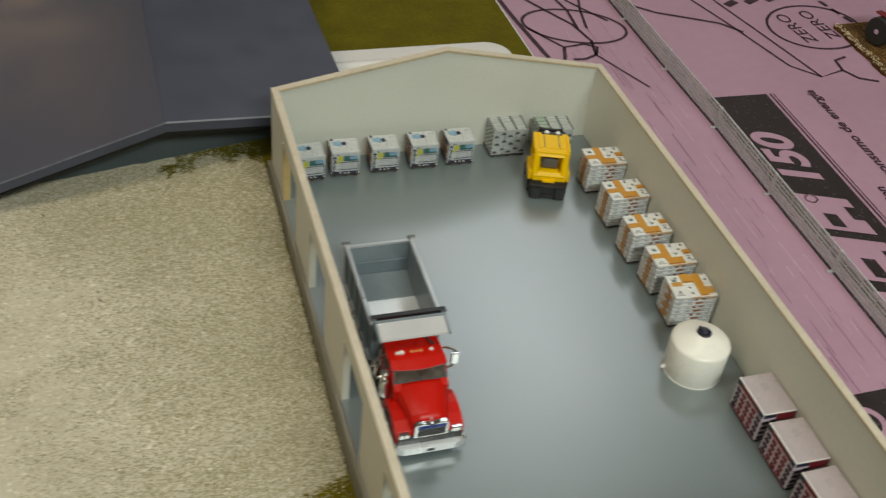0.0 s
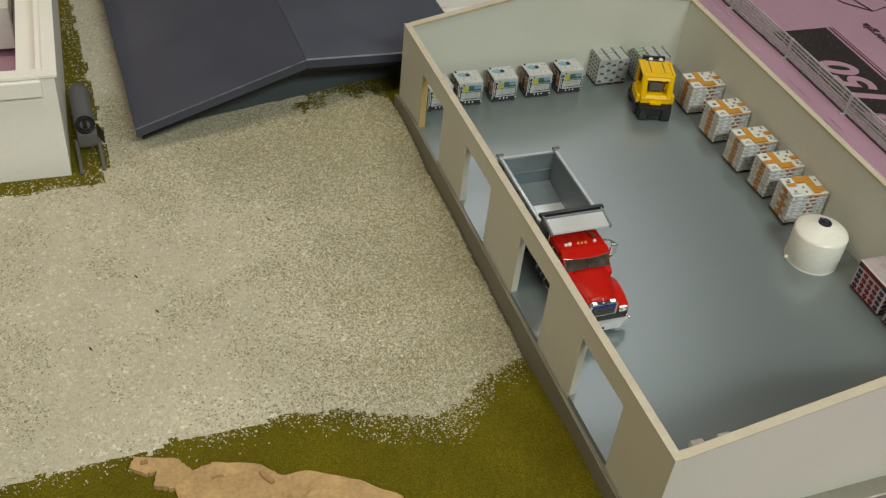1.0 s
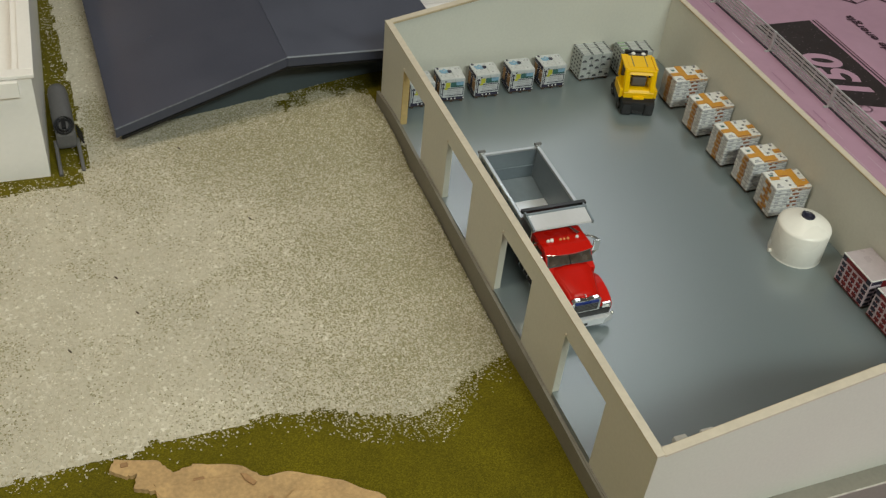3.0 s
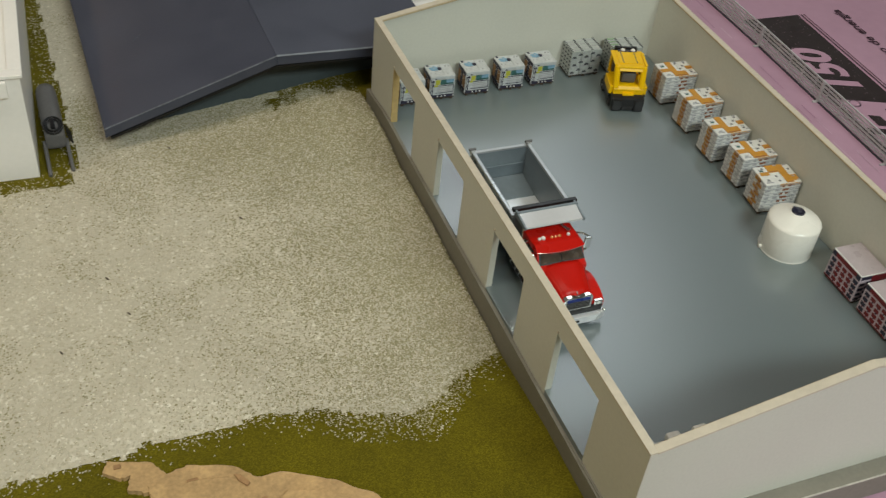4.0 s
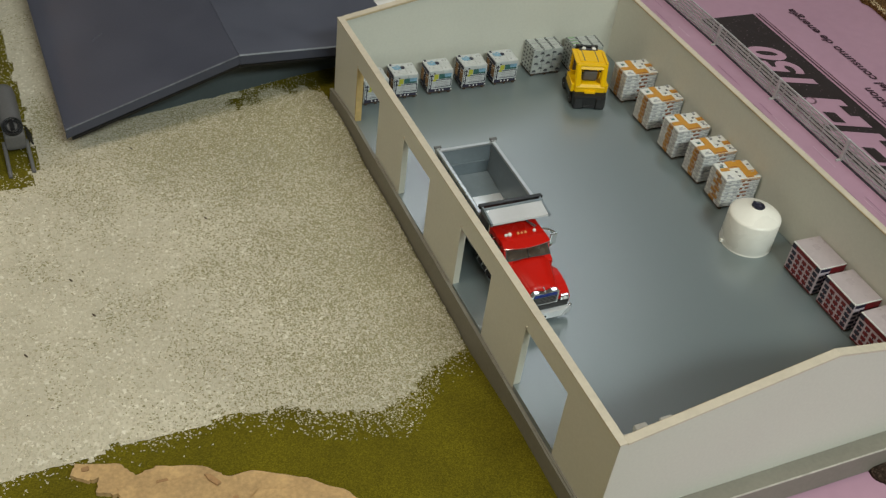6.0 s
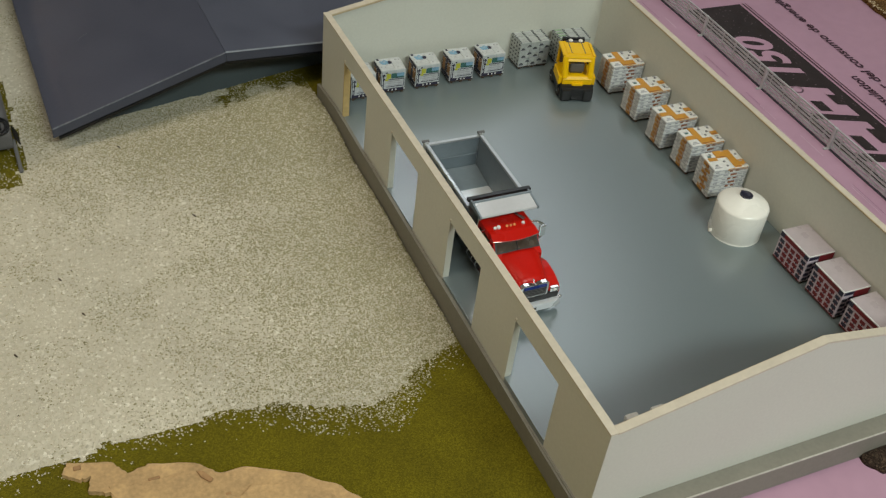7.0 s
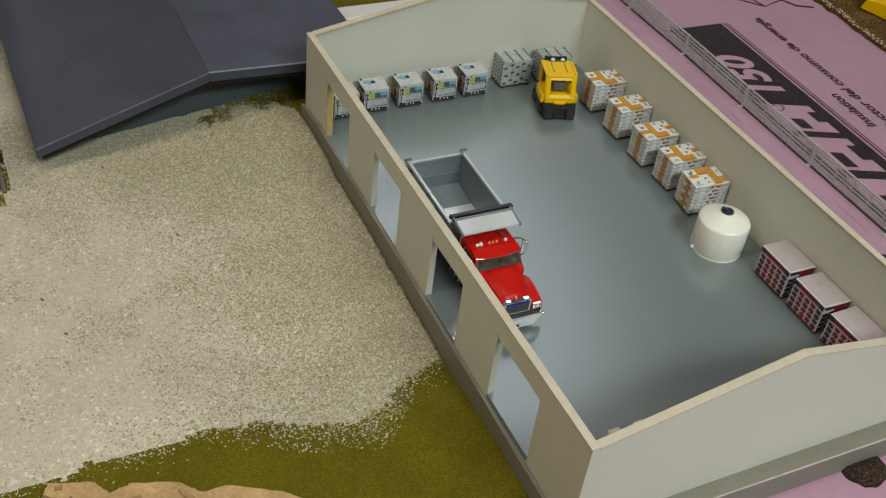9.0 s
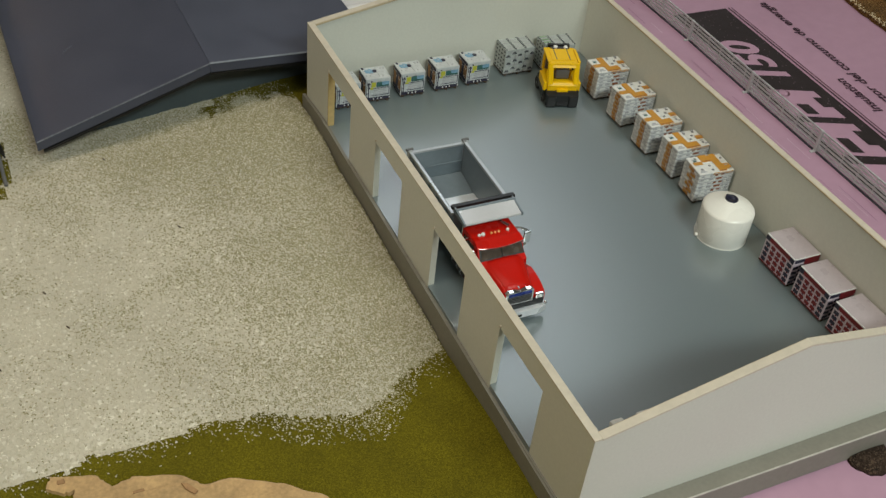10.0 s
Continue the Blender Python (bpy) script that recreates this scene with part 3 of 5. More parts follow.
# ---- neighbouring low building with the dark roof ----
def dark_building():
    b = thing("dark_gabled_building", "low building with dark grey plastic gable roof and walls", "building")
    u = Vector((math.cos(radians(8)), math.sin(radians(8)), 0))
    v = Vector((-math.sin(radians(0.8)), math.cos(radians(0.8)), 0))
    peak = Vector((-0.0725, 0.4425, 0.0))
    zp, ze, zr, dl, dr, length, th = 0.0566, 0.0238, 0.0392, 0.1354, 0.1475, 0.46, 0.003

    def slab(name, d0, z0, d1, z1, thick, v0, v1, mat):
        bm = bmesh.new()
        q = []
        for vv in (v0, v1):
            for d, z in ((d0, z0), (d1, z1), (d1, z1 - thick), (d0, z0 - thick)):
                q.append(bm.verts.new(peak + u * d + v * vv + Vector((0, 0, z))))
        for f in ((0, 1, 2, 3), (7, 6, 5, 4), (0, 4, 5, 1), (1, 5, 6, 2), (2, 6, 7, 3), (3, 7, 4, 0)):
            bm.faces.new([q[i] for i in f])
        bmesh.ops.recalc_face_normals(bm, faces=bm.faces[:])
        bmesh.ops.bevel(bm, geom=bm.edges[:], offset=0.0005, segments=2, affect="EDGES")
        return part(name, bm, mat, b)

    slab("roof_slope", -dl, ze, 0, zp, th, 0, length, M_ROOF)
    slab("roof_slope", 0, zp, dr, zr, th, 0, length, M_ROOF)
    # fascia strips along the gable, standing proud
    slab("fascia", -dl, ze + 0.0006, 0, zp + 0.0006, 0.0078, -0.0016, 0.0, M_ROOF)
    slab("fascia", 0, zp + 0.0006, dr, zr + 0.0006, 0.0078, -0.0016, 0.0, M_ROOF)
    # shade below the fascia, put in as a black strip
    slab("shade_line", -dl + 0.004, ze - 0.0072, 0, zp - 0.0072, 0.0026, -0.0014, 0.0010, M_BLACK)
    slab("shade_line", 0, zp - 0.0072, dr, zr - 0.0072, 0.0026, -0.0014, 0.0010, M_BLACK)
    # edge strips on the fascia: pale wear plus an edge highlight put into the colour
    slab("edge_strip", -dl, ze + 0.0009, 0, zp + 0.0009, 0.0006, -0.0018, -0.0004, M_ROOFEDGE)
    slab("edge_strip", 0, zp + 0.0010, dr, zr + 0.0010, 0.0006, -0.0018, 0.0002, M_ROOFEDGE_BRIGHT)
    # small pale scratches and a speck on the slopes
    for d0, v0, d1, v1 in ((-0.098, 0.098, -0.088, 0.104), (-0.096, 0.101, -0.090, 0.104), (0.0200, 0.0120, 0.0216, 0.0126)):
        ends = [peak + u * dd + v * vv + Vector((0, 0, zp + (dd / dl * (zp - ze) if dd < 0 else -dd / dr * (zp - zr)))) for dd, vv in ((d0, v0), (d1, v1))]
        part("scratch", rod(ends[0], ends[1], 0.00022, 5), M_SCRATCH, b)
    # gable wall set back under the roof
    bm = bmesh.new()
    w, wl = 0.122, 0.124
    for vv in (0.027, 0.031):
        for d, z in ((-wl, 0.0), (w, 0.0), (w, zp - 0.0042 - (zp - zr) * w / dr), (0, zp - 0.0035), (-wl, zp - 0.0042 - (zp - ze) * wl / dl)):
            bm.verts.new(peak + u * d + v * vv + Vector((0, 0, z)))
    bm.verts.ensure_lookup_table()
    vs = bm.verts[:]
    bm.faces.new(vs[:5])
    bm.faces.new(vs[5:][::-1])
    for i in range(5):
        bm.faces.new((vs[i], vs[5 + i], vs[5 + (i + 1) % 5], vs[(i + 1) % 5]))
    bmesh.ops.recalc_face_normals(bm, faces=bm.faces[:])
    part("gable_wall", bm, M_GABLE, b)
    for side in (-1, 1):
        bm = bmesh.new()
        q = []
        top = 0.036 if side > 0 else 0.020
        for d in ((w, w - 0.004) if side > 0 else (-wl, 0.004 - wl)):
            for vv, z in ((0.031, 0), (length - 0.03, 0), (length - 0.03, top), (0.031, top)):
                q.append(bm.verts.new(peak + u * d + v * vv + Vector((0, 0, z))))
        for f in ((0, 1, 2, 3), (7, 6, 5, 4), (0, 4, 5, 1), (1, 5, 6, 2), (2, 6, 7, 3), (3, 7, 4, 0)):
            bm.faces.new([q[i] for i in f])
        bmesh.ops.recalc_face_normals(bm, faces=bm.faces[:])
        part("side_wall", bm, M_ROOF, b)


dark_building()



# ---- printing on the pink board ----
PRINT = Matrix.Translation((0.4733, 0.4955, 0.0)) @ Matrix.Rotation(radians(-1.57), 4, "Z") @ Matrix.Diagonal((0.967, 0.967, 1, 1))
READ = Matrix.Rotation(radians(90), 4, "Z")


def flat(a0, a1, b0, b1, z, slant=0.0, bm=None):
    """A printed patch along the axes of the board's printing; slant leans its ends."""
    b = bmesh.new() if bm is None else bm
    vs = [b.verts.new(PRINT @ Vector((p, q, z))) for p, q in ((a0, b0 + slant), (a1, b0), (a1, b1), (a0, b1 + slant))]
    b.faces.new(vs)
    return b


def board_printing():
    part("printed_band", flat(-0.066, 0.0, -0.62, 0.0, 0.0004), M_INK, board, "worn black printed band")
    part("printed_line", flat(0.0030, 0.0048, -0.62, 0.0, 0.0004), M_INK_THIN, board)
    part("printed_line", flat(0.0070, 0.0080, -0.62, 0.0, 0.0004), M_INK_THIN, board)
    lettering("printed_number", "150", 0.0465, PRINT @ Matrix.Translation((-0.0192, -0.1440, 0.0008)) @ READ, M_PINK_PRINT, board, 0.00005, 0.30, 1.10, 0.0017)
    # large block shapes in the band
    for b0, b1 in ((-0.212, -0.165), (-0.275, -0.222), (-0.335, -0.288), (-0.41, -0.348), (-0.50, -0.425)):
        part("printed_block", flat(-0.058, -0.013, b0, b1, 0.0008, 0.016), M_PINK_PRINT, board)
        part("printed_notch", flat(-0.045, -0.034, b0 + 0.012, b1 - 0.018, 0.0012, 0.004), M_INK, board)
        part("printed_notch", flat(-0.022, -0.0128, b0 + 0.018, b1 - 0.012, 0.0012, 0.003), M_INK, board)
    ring = [PRINT @ Vector((-0.0442 + 0.0052 * math.cos(t / 24 * 2 * math.pi), -0.1593 + 0.0052 * math.sin(t / 24 * 2 * math.pi), 0)) for t in range(25)]
    part("printed_ring", stroke([p.to_2d() for p in ring], 0.0012, 0.0008), M_PINK_PRINT, board)
    lettering("printed_words", "Insulation", 0.0140, PRINT @ Matrix.Translation((0.0320, -0.212, 0.0006)) @ READ, M_INK_THIN, board, 0.00005, 0.15, 1.10, 0.00025)
    lettering("printed_words", "reductor del consumo de energía", 0.0140, PRINT @ Matrix.Translation((0.0520, -0.236, 0.0006)) @ READ, M_INK_THIN, board, 0.00005, 0.15, 1.25, 0.00025)
    # oval mark with its two words
    oval = [(0.5977 + 0.0535 * math.cos(t / 48 * 2 * math.pi) + 0.004 * math.sin(t / 48 * 2 * math.pi), 0.6086 + 0.0445 * math.sin(t / 48 * 2 * math.pi)) for t in range(49)]
    part("printed_oval", stroke(oval, 0.0030, 0.0005), M_INK_THIN, board)
    for bx, by in ((0.5844, 0.5788), (0.6149, 0.5834)):
        lettering("printed_words", "ZERO", 0.0205, Matrix.Translation((bx, by, 0.0006)) @ Matrix.Rotation(radians(96), 4, "Z"), M_INK_THIN, board, 0.00005, 0.0, 1.15)
    # short bars for small writing that cannot be read
    for k in range(3):
        part("printed_bar", stroke([(0.5222 + 0.026 * k, 0.6627 + 0.003 * k), (0.5372 + 0.026 * k, 0.6707 + 0.003 * k)], 0.009, 0.0005), M_INK_THIN, board)
    for k in range(5):
        part("printed_bar", stroke([(0.6318 + 0.004 * k, 0.6790 - 0.018 * k), (0.6346 + 0.004 * k, 0.6667 - 0.018 * k)], 0.005, 0.0005), M_INK_THIN, board)
    # free drawn curves and straight outlines
    loop = [(0.3373 + 0.0508 * math.cos(t / 40 * 2 * math.pi), 0.6397 - 0.010 * math.cos(t / 40 * 2 * math.pi) + 0.034 * math.sin(t / 40 * 2 * math.pi)) for t in range(41)]
    curves = [
        (loop, 0.0032),
        ([(0.3373, 0.5836), (0.3508, 0.5535), (0.3652, 0.5216)], 0.0022),
        ([(0.2884, 0.6412), (0.2986, 0.6225), (0.3108, 0.6009), (0.3328, 0.6044)], 0.0032),
        ([(0.3108, 0.6009), (0.3056, 0.5846), (0.2985, 0.5701)], 0.0036),
        ([(0.3371, 0.7043), (0.3420, 0.6712), (0.3385, 0.6331)], 0.0032),
        ([(0.3677, 0.7052), (0.3564, 0.6716), (0.3481, 0.6333)], 0.0030),
        ([(0.2788, 0.6999), (0.2811, 0.6600), (0.2884, 0.5841)], 0.0048),
        ([(0.3036, 0.7034), (0.3210, 0.6706), (0.3363, 0.6425), (0.3431, 0.6094), (0.3373, 0.5836)], 0.0034),
        ([(0.3328, 0.6044), (0.3445, 0.5971), (0.3373, 0.5836), (0.3241, 0.5775), (0.3116, 0.5781)], 0.0034),
        ([(0.3439, 0.7017), (0.3602, 0.6717), (0.3764, 0.6455)], 0.0030),
        ([(0.3226, 0.5356), (0.3288, 0.5234)], 0.0016),
        ([(0.4065, 0.6823), (0.4361, 0.6565), (0.4946, 0.6277), (0.5116, 0.6072)], 0.0036),
        ([(0.4826, 0.6987), (0.5032, 0.6279), (0.5253, 0.5391), (0.5472, 0.5160)], 0.0024),
        ([(0.5085, 0.6994), (0.5289, 0.6048), (0.5472, 0.5160), (0.5766, 0.5244)], 0.0024),
        ([(0.5950, 0.5477), (0.5798, 0.5425), (0.5766, 0.5244), (0.5848, 0.5084), (0.6023, 0.5003)], 0.0034),
    ]
    for pts, w in curves:
        part("printed_curve", stroke(pts, w, 0.0005), M_INK_THIN, board)
    # second black printed block beside the shed
    corner = [(0.2682, 0.1455), (0.3624, 0.1469), (0.3717, 0.1425), (0.3801, 0.1334), (0.3836, 0.1202), (0.3858, -0.1060), (0.2729, -0.1077)]
    bm = bmesh.new()
    bm.faces.new([bm.verts.new((x, y, 0.0004)) for x, y in corner])
    part("printed_block", bm, M_INK, board, "worn black printed block with a rounded corner")
    ring = [(0.3301 + 0.012 * math.cos(t / 24 * 2 * math.pi), 0.1225 + 0.012 * math.sin(t / 24 * 2 * math.pi)) for t in range(25)]
    part("printed_ring", stroke(ring, 0.0045, 0.0008), M_PINK_PRINT, board)
    for k in range(2):
        part("printed_line", stroke([(0.268, 0.006 - 0.03 * k), (0.380, 0.012 - 0.03 * k)], 0.004, 0.0008), M_PINK_PRINT, board)
    ring = [(0.3300 + 0.004 * math.cos(t / 16 * 2 * math.pi), 0.1637 + 0.004 * math.sin(t / 16 * 2 * math.pi)) for t in range(17)]
    part("printed_ring", stroke(ring, 0.0013, 0.0005), M_INK_THIN, board)
    # fine scuffs, pale and dark, along the board between shed and fence
    rnd = random.Random(8)
    for k in range(170):
        x, y = 0.300 + 0.0030 * rnd.randrange(29) + rnd.uniform(-0.0006, 0.0006), rnd.uniform(0.0, 0.60)
        n = rnd.uniform(0.008, 0.050)
        line = [(x, y), (x + 0.010 * n, y + n / 2), (x + 0.018 * n, y + n)]
        part("scuff", stroke(line, rnd.uniform(0.0004, 0.0010), 0.00005 + 0.000002 * k), M_STREAK_DARK if k % 2 == 0 else M_STREAK, board)


board_printing()


# ---- printed paper loads on pallets ----
def decal(patches, face, w, d, h, u0, u1, v0, v1, lift=0.00030):
    """A printed patch on one face of a w x d x h block standing on z = 0; u and v run from 0 to 1."""
    if face == "top":
        patches.append(box(-w / 2 + u0 * w, -w / 2 + u1 * w, -d / 2 + v0 * d, -d / 2 + v1 * d, h - 0.0001, h + lift))
    elif face == "front":
        patches.append(box(-w / 2 + u0 * w, -w / 2 + u1 * w, -d / 2 - lift, -d / 2 + 0.0001, v0 * h, v1 * h))
    elif face == "left":
        patches.append(box(-w / 2 - lift, -w / 2 + 0.0001, -d / 2 + u0 * d, -d / 2 + u1 * d, v0 * h, v1 * h))


def fine_print(face, w, d, h, count, seed, u=(0.04, 0.96), v=(0.12, 0.96), size=(0.05, 0.02), lift=0.00042):
    """Many tiny bars that stand for small writing on one face."""
    rnd = random.Random(seed)
    bm = []
    for _ in range(count):
        a, c = rnd.uniform(*u), rnd.uniform(*v)
        p, q = size[0] * rnd.uniform(0.4, 1.3), size[1] * rnd.uniform(0.5, 1.4)
        decal(bm, face, w, d, h, max(a - p, 0.0), min(a + p, 1.0), max(c - q, 0.07), min(c + q, 0.995), lift)
    return bm


def wooden_pallet(parent, w, d):
    """Deck boards on three bearers, 1.9 mm high."""
    for k in range(3):
        x = -w / 2 + 0.0012 + k * (w - 0.0044) / 2
        part("bearer", box(x, x + 0.002, -d / 2, d / 2, 0, 0.0013), M_PALLET, parent)
    for k in range(4):
        y = -d / 2 + k * (d - 0.004) / 3
        part("deck_board", box(-w / 2, w / 2, y, y + 0.004, 0.0013, 0.0019), M_PALLET, parent)


def load(parent, w, d, h, mat):
    """The wrapped block of a load."""
    return part("wrapped_load", box(-w / 2, w / 2, -d / 2, d / 2, 0.0019, h, 0.0003), mat, parent)


def sack_load(parent, w, d, h, mat, layers, seed):
    """Layers of flat sacks, two across and two deep, each a little out of line."""
    rnd = random.Random(seed)
    t = (h - 0.0019) / layers
    for k in range(layers):
        z0 = 0.0019 + k * t
        fx = 0.58 if k % 2 else 0.44
        for x0, x1 in ((-w / 2, -w / 2 + fx * w), (-w / 2 + fx * w, w / 2)):
            for y0, y1 in ((-d / 2, 0.02 * d), (0.02 * d, d / 2)):
                j = [rnd.uniform(-0.00022, 0.00018) for _ in range(4)]
                top = z0 + t - (0.0 if k < layers - 1 else rnd.uniform(0.0, 0.0002))
                part("sack", box(x0 + j[0] * (x0 < -w / 3), x1 + j[1] * (x1 > w / 3), y0 + j[2] * (y0 < 0), y1 + j[3] * (y1 > d / 3), z0, top, 0.0006), mat, parent)


def orange_pallet(turned=False):
    w, d, h = 0.0288, 0.0212, 0.0266
    t = thing("feed_pallet", "pallet stacked with white and orange paper feed sacks", "pallet", "orange pallets along the wall")
    wooden_pallet(t, w, d)
    sack_load(t, w, d, h, M_PAPER, 8, 6 + turned)
    # pinwheel of orange sack ends on the top
    bm = []
    if turned:
        ends = ((0.32, 0.60, 0.62, 1.0), (0.60, 0.80, 0.02, 1.0), (0.06, 0.30, 0.50, 0.66), (0.80, 0.98, 0.10, 0.40))
    else:
        ends = ((0.30, 0.72, 0.01, 0.32), (0.80, 0.995, 0.42, 0.62), (0.28, 0.46, 0.32, 0.995), (0.01, 0.28, 0.36, 0.56))
    for u0, u1, v0, v1 in ends:
        decal(bm, "top", w, d, h, u0, u1, v0, v1)
    part("orange_printing", bm, M_ORANGE, t)
    # orange column down the long side, a little in and out layer by layer
    bm = []
    for k in range(7):
        a, c = (0.36, 0.62) if k % 2 == 0 else (0.42, 0.66)
        if turned:
            a, c = (0.22, 0.50) if k % 2 else (0.36, 0.68)
        decal(bm, "left", w, d, h, a, c, 0.09 + k * 0.128, 0.09 + k * 0.128 + 0.124)
    decal(bm, "front", w, d, h, 0.40, 0.98, 0.925, 0.985)
    part("orange_printing", bm, M_ORANGE, t)
    # shaded seams between the layers, lettering bars on the sack ends
    bm = []
    rnd = random.Random(31 + turned)
    for k in range(1, 8):
        z = 0.075 + k * 0.128 - 0.012
        if z < 0.99:
            decal(bm, "left", w, d, h, 0.0, 1.0, z - 0.010, z + 0.010, 0.00036)
            decal(bm, "front", w, d, h, 0.0, 1.0, z - 0.012, z + 0.012, 0.00036)
        for a in (0.06, 0.30, 0.72, 0.86):
            p = a + rnd.uniform(-0.03, 0.03)
            decal(bm, "front", w, d, h, p, min(p + rnd.uniform(0.06, 0.13), 0.99), z - 0.075, z - 0.035, 0.00036)
        for a in (0.08, 0.74):
            p = a + rnd.uniform(-0.03, 0.03)
            decal(bm, "left", w, d, h, p, min(p + rnd.uniform(0.08, 0.16), 0.99), z - 0.070, z - 0.045, 0.00036)
    part("grey_printing", bm, M_GREYPRINT, t)
    # rust marks down the narrow side and along the orange column
    bm = []
    for k in range(7):
        z = 0.09 + k * 0.128
        decal(bm, "front", w, d, h, 0.46 + 0.05 * (k % 2), 0.54 + 0.05 * (k % 2), z + 0.02, z + 0.095)
        decal(bm, "front", w, d, h, 0.62 - 0.03 * (k % 2), 0.72 - 0.03 * (k % 2), z + 0.03, z + 0.095)
        decal(bm, "left", w, d, h, 0.44, 0.52, z + 0.02, z + 0.06, 0.00042)
        decal(bm, "left", w, d, h, 0.355, 0.375, z, z + 0.11, 0.00042)
    for u0, u1, v0, v1 in ends[:2]:
        decal(bm, "top", w, d, h, u0 + 0.03, u1 - 0.03, v0 + 0.02, v0 + 0.05, 0.00042)
    part("rust_printing", bm, M_BROWNPRINT, t)
    # one dark badge on every white sack end
    bm = []
    badges = ((0.58, 0.85), (0.86, 0.85), (0.62, 0.48), (0.87, 0.20), (0.74, 0.66)) if not turned else ((0.44, 0.40), (0.20, 0.84), (0.90, 0.72), (0.44, 0.16), (0.16, 0.24))
    for u, v in badges:
        decal(bm, "top", w, d, h, u - 0.028, u + 0.026, v - 0.036, v + 0.036, 0.00036)
    part("badge_printing", bm, M_BADGE, t)
    bm = []
    for u, v in ((0.15, 0.18), (0.10, 0.10), (0.20, 0.10), (0.14, 0.80), (0.60, 0.96), (0.88, 0.96), (0.88, 0.32), (0.95, 0.12)):
        decal(bm, "top", w, d, h, u - 0.045, u + 0.045, v - 0.022, v + 0.022, 0.00036)
    part("grey_printing", bm, M_GREYPRINT, t)
    decal_green = []
    decal(decal_green, "top", w, d, h, 0.10, 0.19, 0.70, 0.76, 0.00042)
    part("green_printing", decal_green, M_GREENPRINT, t)
    return t


def red_pallet():
    w, d, h = 0.0217, 0.0296, 0.0242
    t = thing("carton_pallet", "pallet of crimson and white printed cartons under a lilac card", "pallet", "red pallets along the wall")
    wooden_pallet(t, w, d)
    load(t, w, d, h - 0.0008, M_CARTON)
    part("top_card", box(-w / 2 - 0.0002, w / 2 + 0.0002, -d / 2 - 0.0002, d / 2 + 0.0002, h - 0.0008, h, 0.0003), M_LILAC, t, "lilac sheen top card")
    for x0, x1, y0, y1 in ((-w / 2 - 0.0003, -w / 2 + 0.0006, -d / 2, d / 2), (-w / 2 + 0.0006, w / 2, -d / 2 - 0.0003, -d / 2 + 0.0004)):
        part("card_rim", box(x0, x1, y0, y1, h - 0.0003, h + 0.0002), M_PAPER, t, "white card rim")
    # crimson head band, four rows of small printed windows below it, the end columns in navy
    red, navy = [], []
    decal(red, "left", w, d, h, 0.14, 0.86, 0.845, 0.965)
    decal(navy, "left", w, d, h, 0.01, 0.14, 0.830, 0.965)
    decal(navy, "left", w, d, h, 0.86, 0.99, 0.830, 0.965)
    for r in range(4):
        for c in range(5):
            u, z = 0.035 + c * 0.194, 0.135 + r * 0.172 + 0.020 * (c % 2)
            decal(navy if c in (0, 4) else red, "left", w, d, h, u, u + 0.138, z, z + 0.108)
            decal(red if c in (0, 4) else navy, "left", w, d, h, u + 0.045, u + 0.075, z - 0.040, z, 0.00036)
    decal(red, "left", w, d, h, 0.02, 0.98, 0.078, 0.105)
    decal(red, "front", w, d, h, 0.42, 0.99, 0.72, 0.960)
    decal(navy, "front", w, d, h, 0.03, 0.40, 0.86, 0.960)
    for r in range(4):
        z = 0.12 + r * 0.172
        decal(navy, "front", w, d, h, 0.05, 0.24, z, z + 0.085)
        decal(navy, "front", w, d, h, 0.28, 0.46, z + 0.05, z + 0.135)
        if r < 3:
            decal(navy, "front", w, d, h, 0.54, 0.96, z, z + 0.120)
    part("crimson_printing", red, M_REDPRINT, t)
    part("navy_printing", navy, M_NAVYPRINT, t)
    return t


